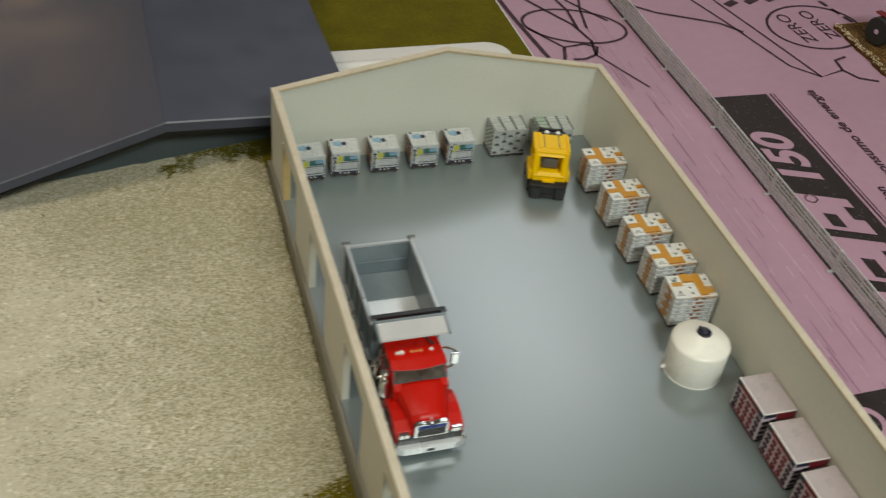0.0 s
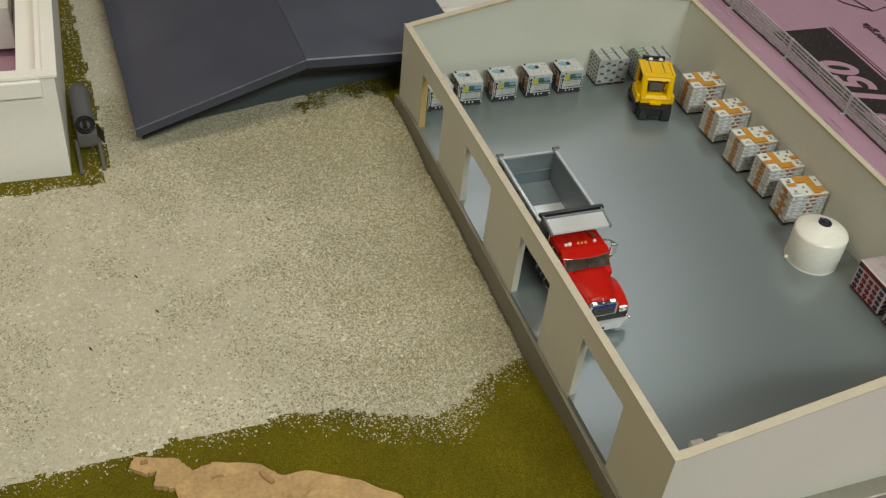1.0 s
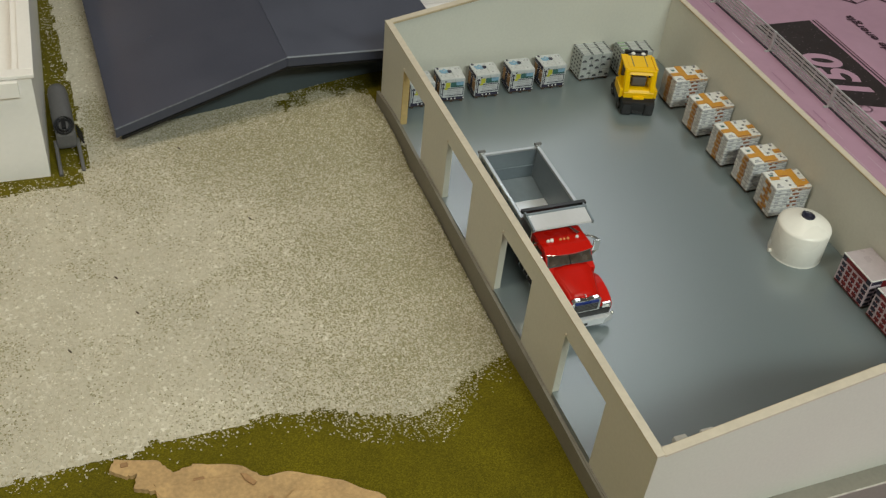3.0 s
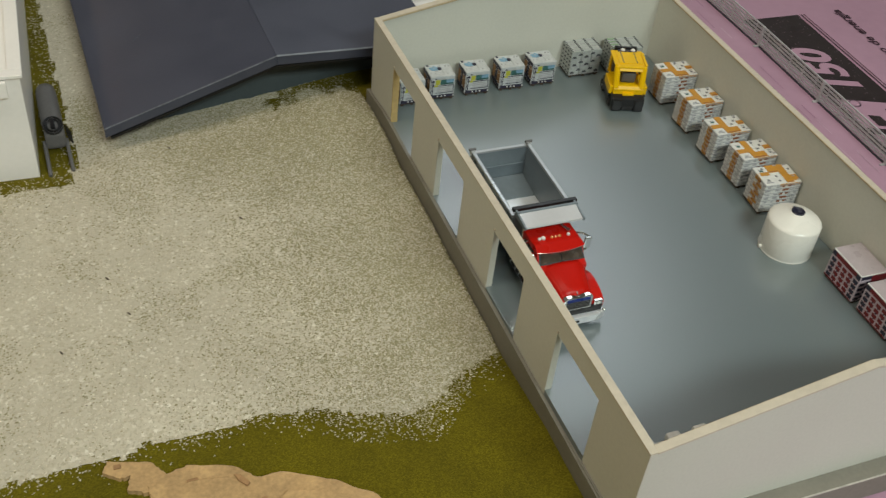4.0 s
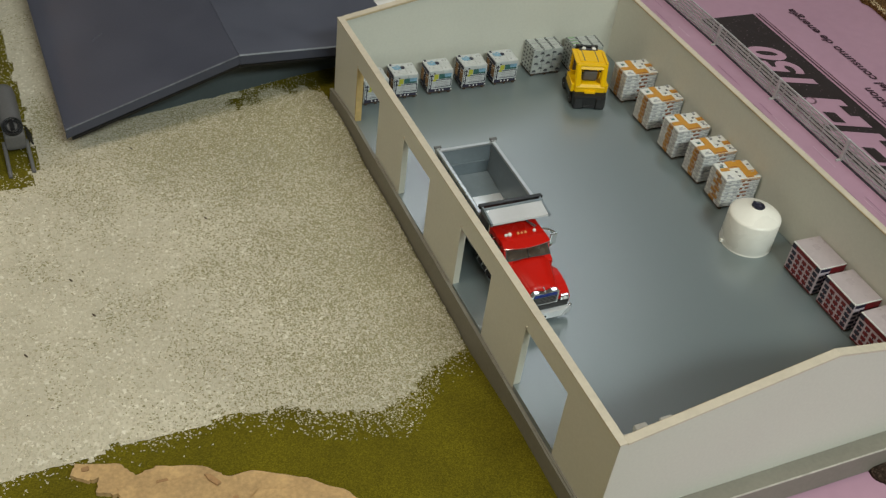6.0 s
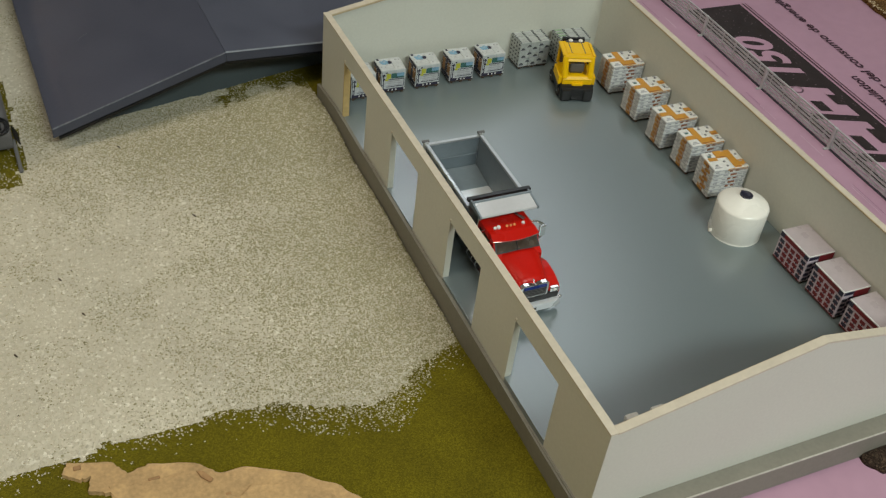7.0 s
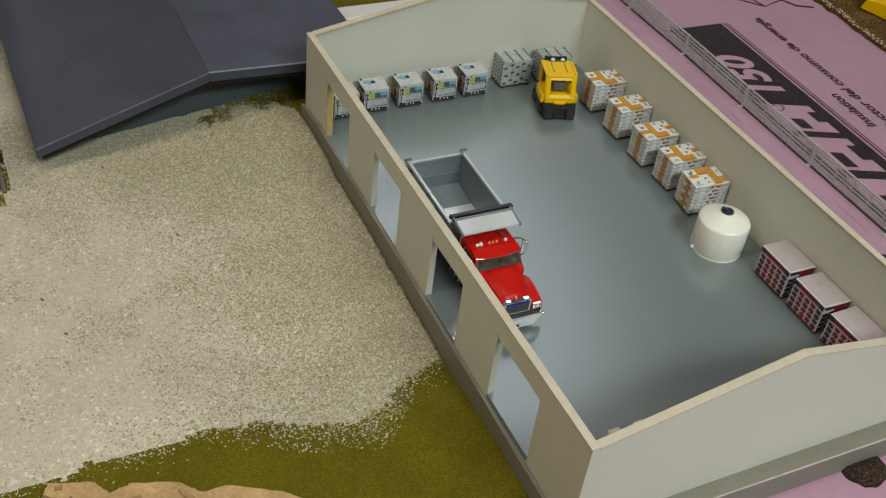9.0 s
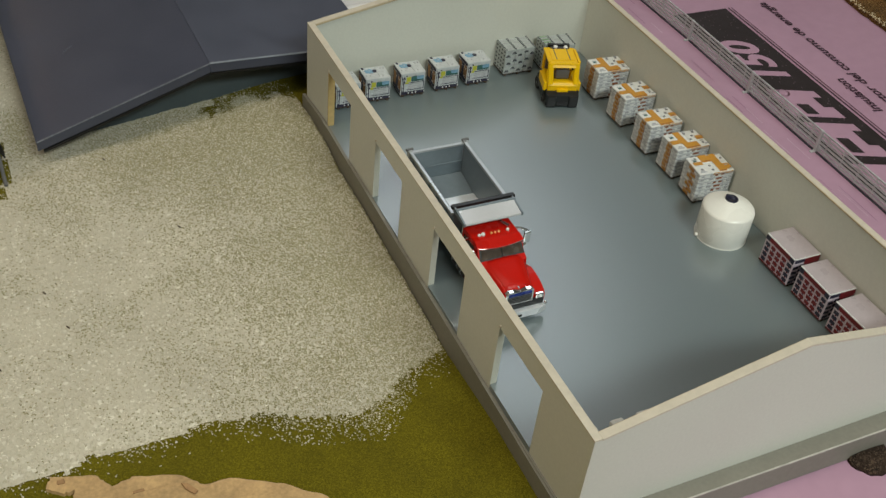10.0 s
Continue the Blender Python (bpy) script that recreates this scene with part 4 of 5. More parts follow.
def white_pallet():
    w, d, h = 0.0207, 0.0180, 0.0216
    t = thing("bag_pallet", "pallet of white printed bags with lime and blue labels", "pallet", "white pallets along the far wall")
    wooden_pallet(t, w, d)
    sack_load(t, w, d, h, M_BAG, 6, 3)
    bm = []
    for u, v, r in ((0.24, 0.62, 0.11), (0.34, 0.54, 0.09), (0.33, 0.74, 0.07), (0.16, 0.70, 0.05), (0.43, 0.66, 0.06)):
        bm.append(lathe([(r * w, 0.0), (r * w, 0.0004)], 14, m=pose(-w / 2 + u * w, -d / 2 + v * d, h - 0.0001)))
    part("blue_printing", bm, M_BLUEPRINT, t)
    disc = lathe([(0.085 * w, 0.0), (0.085 * w, 0.0006)], 18, m=pose(-w / 2 + 0.50 * w, -d / 2 + 0.60 * d, h - 0.0001))
    part("navy_disc", disc, M_NAVYPRINT, t)
    bm = []
    decal(bm, "top", w, d, h, 0.05, 0.13, 0.84, 0.96, 0.00036)
    # dark foot band with pale ovals, ruled label above it
    decal(bm, "front", w, d, h, 0.02, 0.99, 0.105, 0.215)
    decal(bm, "front", w, d, h, 0.24, 0.95, 0.285, 0.300)
    decal(bm, "front", w, d, h, 0.24, 0.95, 0.585, 0.600)
    decal(bm, "front", w, d, h, 0.93, 0.95, 0.285, 0.600)
    decal(bm, "front", w, d, h, 0.095, 0.125, 0.20, 0.84)
    decal(bm, "front", w, d, h, 0.03, 0.045, 0.20, 0.90)
    part("navy_printing", bm, M_NAVYPRINT, t)
    bm = []
    for v in (0.34, 0.42, 0.50):
        decal(bm, "front", w, d, h, 0.28, 0.90 - 0.6 * (v - 0.34), v, v + 0.03)
    part("label_printing", bm, M_GREYPRINT, t)
    bm = []
    decal(bm, "front", w, d, h, 0.42, 0.64, 0.64, 0.84)
    decal(bm, "front", w, d, h, 0.60, 0.93, 0.64, 0.70)
    part("green_printing", bm, M_GREENPRINT, t)
    bm = []
    decal(bm, "front", w, d, h, 0.64, 0.93, 0.71, 0.84)
    part("pale_blue_printing", bm, M_BLUEPRINT, t)
    bm = []
    decal(bm, "front", w, d, h, 0.22, 0.39, 0.64, 0.84, 0.00036)
    decal(bm, "front", w, d, h, 0.18, 0.30, 0.56, 0.62, 0.00036)
    part("lime_printing", bm, M_LIME, t)
    bm = []
    for u in (0.30, 0.46, 0.60, 0.94):
        decal(bm, "front", w, d, h, u, u + 0.05, 0.13, 0.19, 0.0005)
    part("oval_printing", bm, M_PAPER, t)
    bm = []
    for k in range(6):
        z = 0.14 + k * 0.14
        decal(bm, "left", w, d, h, 0.06, 0.94, z, z + 0.11)
    part("side_printing", bm, M_NAVYPRINT, t)
    bm = []
    for u in (0.06, 0.60):
        decal(bm, "left", w, d, h, u, u + 0.28, 0.30, 0.80, 0.00036)
    part("rust_printing", bm, M_CLAYDARK, t)
    part("small_print", fine_print("front", w, d, h, 8, 11, (0.05, 0.22), (0.22, 0.92), (0.03, 0.020)), M_NAVYPRINT, t)
    part("small_print", fine_print("top", w, d, h, 8, 13, (0.08, 0.95), (0.06, 0.95), (0.030, 0.024)), M_GREYPRINT, t)
    part("small_print", fine_print("left", w, d, h, 7, 14, (0.05, 0.95), (0.1, 0.95), (0.040, 0.018)), M_PAPER, t)
    return t


def can_pallet(green=False):
    w, d, h = 0.0278, 0.0188, 0.0246
    t = thing("jug_pallet", "pallet of grey-white wrapped jugs with dark caps", "pallet", "grey pallets in the corner")
    wooden_pallet(t, w, d)
    # three by three wrapped packs in three layers, each a little round at its edges
    for r in range(3):
        for c in range(3):
            z0 = 0.0019 + r * (h - 0.0019) / 3
            x0 = -w / 2 + c * w / 3
            part("wrapped_pack", box(x0 + 0.0001, x0 + w / 3 - 0.0001, -d / 2, d / 2, z0, z0 + (h - 0.0019) / 3 - 0.0001, 0.0005), M_CANS, t)
    # round dark caps printed on the front, two to a pack
    bm = []
    for r in range(3):
        for c in range(5):
            u, v = (0.10 + c * 0.20 + 0.04 * (r % 2)) * w - w / 2, (0.15 + r * 0.29 + 0.10 * (c % 2)) * h
            if u + 0.0022 > w / 2 or v + 0.0022 > h:
                continue
            arc = [(u - 0.0021, v)] + [(u + 0.0018 * math.cos(a * math.pi / 6), v + 0.0005 + 0.0015 * math.sin(a * math.pi / 6)) for a in range(6, -1, -1)] + [(u + 0.0021, v)]
            bm.append(prism(arc, "y", -d / 2 - 0.0003, -d / 2 + 0.0001))
        for k in range(4):
            for q in range(2):
                decal(bm, "left", w, d, h, 0.06 + 0.24 * k, 0.15 + 0.24 * k, 0.14 + r * 0.30 + 0.14 * q, 0.19 + r * 0.30 + 0.14 * q)
    for c in (0.02, 1 / 3, 2 / 3, 0.98):
        for k in range(8):
            decal(bm, "top", w, d, h, max(c - 0.035, 0), min(c + 0.035, 1), 0.02 + k * 0.125, 0.085 + k * 0.125, 0.0002)
    part("cap_printing", bm, M_CAPPRINT, t)
    bm = []
    for r in range(3):
        for c in range(6):
            decal(bm, "front", w, d, h, 0.03 + 0.16 * c, 0.15 + 0.16 * c, 0.115 + r * 0.29, 0.140 + r * 0.29)
            decal(bm, "front", w, d, h, 0.05 + 0.16 * c, 0.12 + 0.16 * c, 0.330 + r * 0.29 - 0.05 * (c % 2), 0.345 + r * 0.29 - 0.05 * (c % 2))
    for c in range(3):
        for k in range(4):
            decal(bm, "top", w, d, h, c / 3 + 0.08, c / 3 + 0.25, 0.08 + k * 0.24, 0.12 + k * 0.24, 0.0002)
    part("grey_printing", bm, M_GREYPRINT, t)
    if green:
        bm = []
        for k in range(4):
            decal(bm, "top", w, d, h, 0.06, 0.28, 0.14 + k * 0.24, 0.24 + k * 0.24, 0.0002)
        part("green_printing", bm, M_PALEGREEN, t)
    return t


def lay_out(first, places):
    """Sets the first of a kind at the first place and copies of it at the rest."""
    first.matrix_world = pose(*places[0])
    for p in places[1:]:
        copy_thing(first, pose(*p))


lay_out(orange_pallet(), [(0.2380, 0.2480, FLOOR, 0, 0, -1), (0.2360, 0.2808, FLOOR, 0, 0, -1), (0.2373, 0.3204, FLOOR, 0, 0, 0), (0.2383, 0.3612, FLOOR, 0, 0, -3)])
tagged(orange_pallet(True), "pallet of white and orange feed sacks next to the tank").matrix_world = pose(0.2372, 0.2165, FLOOR, 0, 0, -5)
lay_out(red_pallet(), [(0.2412, 0.1236, FLOOR, 0, 0, -1), (0.2410, 0.0882, FLOOR, 0, 0, -1), (0.2408, 0.0530, FLOOR, 0, 0, 1)])
lay_out(white_pallet(), [(0.0248, 0.4085, FLOOR, 0, 0, 2), (0.0512, 0.4104, FLOOR, 0, 0, -3), (0.0812, 0.4104, FLOOR, 0, 0, -2), (0.1117, 0.4106, FLOOR, 0, 0, -2), (0.1402, 0.4110, FLOOR, 0, 0, -1)])
can_pallet().matrix_world = pose(0.1808, 0.4162, FLOOR, 0, 0, -1)
tagged(can_pallet(True), "pallet of wrapped jugs, some green, behind the forklift").matrix_world = pose(0.2170, 0.4110, FLOOR, 0, 0, -4)


def sack_pallet():
    """White sacks with red ends just behind the near wall."""
    t = thing("sack_pallet", "pallet of small white sacks with red and dark ends", "pallet", m=pose(0.0375, 0.0200, FLOOR))
    wooden_pallet(t, 0.043, 0.026)
    rnd = random.Random(5)
    for r in range(5):
        for c in range(5):
            x0 = -0.017 + c * 0.0085
            z0 = 0.0019 + r * 0.0050
            if r == 4 and c in (1, 3):
                continue
            bm = box(x0 + 0.0002, x0 + 0.0083, -0.013 + rnd.uniform(0, 0.001), 0.013 - rnd.uniform(0, 0.001), z0, z0 + 0.0049, 0.0012)
            part("sack", bm, (M_PAPER, M_CARTON, M_PAPER, M_BROWNPRINT)[(r * 3 + c) % 4], t)
    return t


sack_pallet()


# ---- poly tank ----
def poly_tank():
    t = thing("poly_tank", "ivory plastic storage tank with a dark round lid", "tank", m=pose(0.2212, 0.1708, FLOOR))
    r = 0.0184
    prof = [(r - 0.0004, 0.0), (r, 0.0006), (r, 0.0240), (r - 0.0004, 0.0249), (r - 0.0016, 0.0259), (r - 0.0045, 0.0274), (r - 0.0085, 0.0290), (0.0075, 0.0306), (0.0052, 0.0312), (0.0046, 0.0318)]
    part("shell", lathe(prof, 56), M_TANK, t, smooth=True)
    lid = part("lid", lathe([(0.0046, 0.0314), (0.0046, 0.0323), (0.0042, 0.0327), (0.0036, 0.0327), (0.0033, 0.0323), (0.0031, 0.0320), (0.0004, 0.0319)], 32), M_NAVY, t, "dark navy ring round the filling hole", smooth=True)
    part("hinge", box(-0.0008, 0.0008, 0.0042, 0.0054, 0.0316, 0.0324, 0.0002), M_NAVY, lid)
    part("outlet", rod((-r - 0.0012, 0.0040, 0.0020), (-r + 0.002, 0.0030, 0.0020), 0.0014, 12), M_TANK, t)
    part("foot_flange", lathe([(r + 0.0001, 0.0), (r + 0.0002, 0.0005), (r, 0.0010)], 56), M_TANK, t)


poly_tank()


# ---- dump truck ----
def wheel(parent, x, y, r, w, m=None):
    sx = 1 if x > 0 else -1
    turn = Matrix.Translation((x, y, r)) @ Matrix.Rotation(radians(90), 4, "Y")
    prof = [(r * 0.56, -w / 2), (r * 0.93, -w / 2), (r, -w / 2 + w * 0.14), (r, w / 2 - w * 0.14), (r * 0.93, w / 2), (r * 0.56, w / 2)]
    tyre = part("wheel", lathe(prof, 24, m=turn), M_TYRE, parent, "black rubber tyre", smooth=False)
    rim = lathe([(r * 0.55, -w / 2 + 0.0004), (r * 0.50, w / 2 - 0.0004), (r * 0.22, w / 2 - 0.0010), (r * 0.18, w / 2 + 0.0002)], 18,
                m=Matrix.Translation((x, y, r)) @ Matrix.Rotation(radians(90 * sx), 4, "Y"))
    part("rim", rim, M_CHROME, tyre, "chrome rim")


def dump_truck():
    t = thing("dump_truck", "red dump truck toy with silver dump bed and chrome trim", "truck", m=pose(0.0413, 0.2076, FLOOR, 0, 0, -0.6) @ Matrix.Diagonal((1.0, 0.986, 0.88, 1)))
    for s in (-1, 1):
        part("frame_rail", box(s * 0.0065 - 0.0012, s * 0.0065 + 0.0012, -0.060, 0.062, 0.0095, 0.0140, 0.0003), M_BLACK, t)
    for y in (-0.047, 0.030, 0.050):
        part("axle", rod((-0.016, y, 0.0084), (0.016, y, 0.0084), 0.0015, 10), M_BLACK, t)
    for s in (-1, 1):
        wheel(t, s * 0.0168, -0.047, 0.0084, 0.0054)
        for y in (0.030, 0.050):
            wheel(t, s * 0.0145, y, 0.0084, 0.0100)
        tank = part("fuel_tank", rod((s * 0.0148, -0.026, 0.0100), (s * 0.0148, -0.006, 0.0100), 0.0046, 20), M_BLACK, t, "black fuel tank")
        for y in (-0.0225, -0.0165, -0.0095):
            part("tank_strap", rod((s * 0.0148, y, 0.0100), (s * 0.0148, y + 0.0012, 0.0100), 0.0049, 20), M_CHROME, tank, "chrome tank strap")
        part("filler_cap", rod((s * 0.0162, -0.0205, 0.0140), (s * 0.0168, -0.0205, 0.0158), 0.0011, 12), M_CHROME, tank)
        part("step", box(s * 0.0160 - 0.0035, s * 0.0160 + 0.0035, -0.030, -0.026, 0.0080, 0.0092, 0.0002), M_CHROME, t)
        part("mudflap", box(s * 0.0145 - 0.005, s * 0.0145 + 0.005, 0.0605, 0.0612, 0.0030, 0.0140), M_BLACK, t)
    # dump bed
    x, y0, y1, zf, zt = 0.0205, -0.0045, 0.0665, 0.0195, 0.0495
    part("bed_floor", box(-x + 0.0010, x - 0.0010, y0, y1, zf - 0.0012, zf, 0.0002), M_BEDFLOOR, t, "bright silver bed floor")
    rear = [(y1 - 0.0012, zf), (y1 - 0.0012, zf + 0.0034), (y1 - 0.0020, zf + 0.0036), (y1 - 0.0235, zf + 0.0004), (y1 - 0.0235, zf)]
    part("rear_floor_plate", prism(rear, "x", -x + 0.0012, x - 0.0012), M_BEDGREY, t, "grey sloped plate at the bed's rear")
    part("subframe", box(-0.0085, 0.0085, y0 + 0.004, y1 - 0.003, 0.0140, zf - 0.0012), M_BLACK, t)
    for s in (-1, 1):
        side = part("bed_side", box(s * (x - 0.0005) - 0.0006, s * (x - 0.0005) + 0.0006, y0, y1, zf - 0.0012, zt, 0.0002), M_BEDGREY, t, "grey dump bed side")
        part("top_rail", box(s * x - 0.0013, s * x + 0.0013, y0, y1, zt - 0.0005, zt + 0.0016, 0.0005), M_RAIL, side, "grey metal top rail")
        part("lower_rail", box(s * (x + 0.0004) - 0.0010, s * (x + 0.0004) + 0.0010, y0, y1, zf - 0.0018, zf + 0.0010, 0.0003), M_SILVER, side)
        for k in range(5):
            yk = y0 + 0.008 + k * 0.0142
            part("rib", box(s * (x + 0.0008) - 0.0005, s * (x + 0.0008) + 0.0005, yk, yk + 0.0016, zf, zt, 0.0002), M_BEDGREY, side)
        part("rear_post", box(s * (x + 0.0002) - 0.0016, s * (x + 0.0002) + 0.0016, y1 - 0.0010, y1 + 0.0022, zf - 0.003, zt + 0.0026, 0.0006), M_SILVER, side)
        part("hinge_pin", rod((s * (x - 0.002), y1 + 0.001, zt + 0.0028), (s * (x + 0.0028), y1 + 0.001, zt + 0.0028), 0.0011, 10), M_GREYTOY, side)
    tail = part("tailgate", box(-x + 0.0012, x - 0.0012, y1 - 0.0010, y1 + 0.0004, zf, zt - 0.0006, 0.0002), M_BEDGREY, t, "grey tailgate")
    part("top_bar", box(-x + 0.0012, x - 0.0012, y1 - 0.0014, y1 + 0.0010, zt - 0.0006, zt + 0.0010, 0.0004), M_RAIL, tail)
    part("cross_rib", box(-x + 0.0012, x - 0.0012, y1 - 0.0016, y1 - 0.0008, zf + 0.0135, zf + 0.0150, 0.0002), M_BEDGREY, tail)
    head = part("headboard", box(-x + 0.0006, x - 0.0006, y0 - 0.0010, y0 + 0.0003, zf - 0.001, 0.0560, 0.0002), M_BEDGREY, t)
    part("black_beam", box(-x - 0.0016, x + 0.0020, y0 - 0.0018, y0 + 0.0014, 0.0558, 0.0582, 0.0004), M_BLACK, head, "black beam across the bed front")
    part("front_rail", box(-x - 0.0004, x + 0.0008, y0 - 0.0052, y0 - 0.0034, 0.0566, 0.0580, 0.0004), M_BEDGREY, head)
    # cab shield
    o = [(y0 - 0.0052, 0.0572), (y0 - 0.0168, 0.0548), (y0 - 0.0172, 0.0536), (y0 - 0.0166, 0.0538), (y0 - 0.0052, 0.0562)]
    shield = part("cab_shield", prism(o, "x", -0.0195, 0.0205), M_SHIELD, t, "bright silver cab shield")
    for s in (-1, 1):
        q = [(y0 - 0.0010, 0.0580), (y0 - 0.0175, 0.0556), (y0 - 0.0175, 0.0530), (y0 - 0.0010, 0.0536)]
        part("gusset", prism(q, "x", s * 0.0203 - 0.0006, s * 0.0203 + 0.0006), M_BEDGREY, shield)
    # cab
    xc = 0.0160
    cab_side = [(-0.0115, 0.0120), (-0.0115, 0.0425), (-0.0130, 0.0440), (-0.0285, 0.0446), (-0.0314, 0.0438), (-0.0330, 0.0424), (-0.0388, 0.0346), (-0.0400, 0.0342), (-0.0430, 0.0325), (-0.0430, 0.0120)]
    cab = part("cab", prism(cab_side, "x", -xc, xc, 0.0010), M_RED, t, "glossy red cab")
    w0, w1 = Vector((0, -0.0334, 0.0419)), Vector((0, -0.0387, 0.0348))
    n = Vector((0, -(w0.z - w1.z), -(w1.y - w0.y))).normalized()
    n = Vector((0, -abs(n.y), abs(n.z)))

    def pane(top, foot, k_top, k_foot, lift0, lift1):
        """A thin slab on the raked front of the cab."""
        bm = bmesh.new()
        q = []
        for lift in (lift0, lift1):
            for sx, base, kx in ((-1, top, k_top), (1, top, k_top), (1, foot, k_foot), (-1, foot, k_foot)):
                q.append(bm.verts.new(base + n * lift + Vector((sx * kx, 0, 0))))
        for f in ((0, 1, 2, 3), (7, 6, 5, 4), (0, 4, 5, 1), (1, 5, 6, 2), (2, 6, 7, 3), (3, 7, 4, 0)):
            bm.faces.new([q[i] for i in f])
        bmesh.ops.recalc_face_normals(bm, faces=bm.faces[:])
        return bm

    rake = (w1 - w0).normalized()
    part("windscreen_gasket", pane(w0 - rake * 0.0003, w1 + rake * 0.0004, 0.0146, 0.0157, 0.0000, 0.0004), M_BLACK, cab, "black rubber gasket")
    part("windscreen", pane(w0 + rake * 0.0007, w1 - rake * 0.0006, 0.0134, 0.0146, 0.0002, 0.0007), M_GLASSDARK, cab, "brown tinted windscreen")
    part("windscreen_post", rod(w0 + n * 0.0008, w1 + n * 0.0008, 0.0003, 6), M_BLACK, cab)
    for s in (-1, 1):
        part("side_window", box(s * xc - 0.0002, s * xc + 0.0002, -0.0300, -0.0150, 0.0310, 0.0400, 0.0001), M_GLASSDARK, cab)
        part("door_handle", box(s * (xc + 0.0003) - 0.0003, s * (xc + 0.0003) + 0.0003, -0.0190, -0.0160, 0.0272, 0.0280, 0.0001), M_CHROME, cab)
    # sun visor over the windscreen, bowed
    bm = bmesh.new()
    prev = None
    for k in range(13):
        u = -1 + k / 6
        bow = 0.0022 * (1 - u * u)
        pts = [(u * 0.0158, -0.0290 - bow, 0.0449), (u * 0.0163, -0.0350 - bow, 0.0428), (u * 0.0163, -0.0346 - bow, 0.0421), (u * 0.0158, -0.0290 - bow, 0.0440)]
        row = [bm.verts.new(p) for p in pts]
        if prev:
            for a in range(4):
                bm.faces.new((prev[a], row[a], row[(a + 1) % 4], prev[(a + 1) % 4]))
        else:
            bm.faces.new(row)
        prev = row
    bm.faces.new(prev[::-1])
    bmesh.ops.recalc_face_normals(bm, faces=bm.faces[:])
    visor = part("sun_visor", bm, M_RED, cab)
    # thin chrome strip stands in for the highlight along the visor edge
    bm = bmesh.new()
    lip = [(u / 6 * 0.0160, -0.0351 - 0.0022 * (1 - u * u / 36), 0.0430) for u in range(-6, 7)]
    for p, q2 in zip(lip, lip[1:]):
        rod(p, q2, 0.00028, 6, bm)
    part("visor_glint", bm, M_CHROME, visor, "chrome strip drawn as the highlight on the visor edge")
    for xl, mat, r in ((-0.0105, M_LENS, 0.0012), (-0.0080, M_LENS, 0.0015), (-0.0020, M_AMBER, 0.0010), (0.0006, M_AMBER, 0.0009), (0.0032, M_AMBER, 0.0010), (0.0095, M_LENS, 0.0012)):
        part("roof_light", lathe([(r, 0), (r * 0.95, r * 0.9), (r * 0.6, r * 1.5), (r * 0.15, r * 1.75)], 12, m=pose(xl, -0.0245, 0.0444)), mat, cab, smooth=True)
    part("air_horn", rod((0.0085, -0.0150, 0.0455), (0.0115, -0.0225, 0.0455), 0.0008, 10, r2=0.0014), M_CHROME, cab)
    # bonnet, with fenders
    bm = bmesh.new()
    ring = []
    for y, wx, z, zl in ((-0.0385, 0.0152, 0.0354, 0.0150), (-0.0425, 0.0146, 0.0349, 0.0150), (-0.0500, 0.0130, 0.0335, 0.0150), (-0.0580, 0.0114, 0.0312, 0.0140), (-0.0640, 0.0104, 0.0288, 0.0130)):
        ring.append([bm.verts.new(p) for p in ((-wx, y, zl), (-wx, y, z - 0.0045), (-wx * 0.80, y, z - 0.0010), (-wx * 0.3, y, z), (wx * 0.3, y, z), (wx * 0.80, y, z - 0.0010), (wx, y, z - 0.0045), (wx, y, zl))])
    for a, c in zip(ring, ring[1:]):
        for i in range(8):
            bm.faces.new((a[i], a[(i + 1) % 8], c[(i + 1) % 8], c[i]))
    bm.faces.new(ring[0])
    bm.faces.new(ring[-1][::-1])
    bmesh.ops.recalc_face_normals(bm, faces=bm.faces[:])
    bmesh.ops.bevel(bm, geom=bm.edges[:], offset=0.0009, segments=3, affect="EDGES")
    hood = part("bonnet", bm, M_RED, t, "glossy red bonnet", smooth=True)
    for s in (-1, 1):
        arch = [(-0.0350, 0.0110), (-0.0352, 0.0160), (-0.0385, 0.0215), (-0.0440, 0.0242), (-0.0500, 0.0244), (-0.0570, 0.0232), (-0.0630, 0.0205), (-0.0648, 0.0180), (-0.0648, 0.0125), (-0.0565, 0.0125), (-0.0545, 0.0160), (-0.0510, 0.0185), (-0.0470, 0.0190), (-0.0430, 0.0185), (-0.0395, 0.0160), (-0.0378, 0.0110)]
        xa, xb = (0.0100, 0.0196) if s > 0 else (-0.0196, -0.0100)
        part("fender", prism(arch, "x", xa, xb, 0.0005), M_RED, hood)
        lamp = part("headlight", box(s * 0.0150 - 0.0030, s * 0.0150 + 0.0030, -0.0664, -0.0640, 0.0172, 0.0210, 0.0006), M_CHROME, hood, "chrome headlight housing")
        part("lens", lathe([(0.0013, 0), (0.0012, 0.0004), (0.0005, 0.0007)], 14, m=Matrix.Translation((s * 0.0150, -0.0664, 0.0191)) @ Matrix.Rotation(radians(90), 4, "X")), M_LENS, lamp)
    grille = part("grille_surround", prism([(-0.0098, 0.0172), (-0.0098, 0.0275), (-0.0080, 0.0292), (-0.0045, 0.0292), (0, 0.0280), (0.0045, 0.0292), (0.0080, 0.0292), (0.0098, 0.0275), (0.0098, 0.0172)], "y", -0.0668, -0.0638, 0.0004), M_CHROME, t, "chrome grille surround")
    part("grille_mesh", box(-0.0082, 0.0082, -0.0671, -0.0660, 0.0182, 0.0262, 0.0004), M_BLACK, grille, "dark grille mesh")
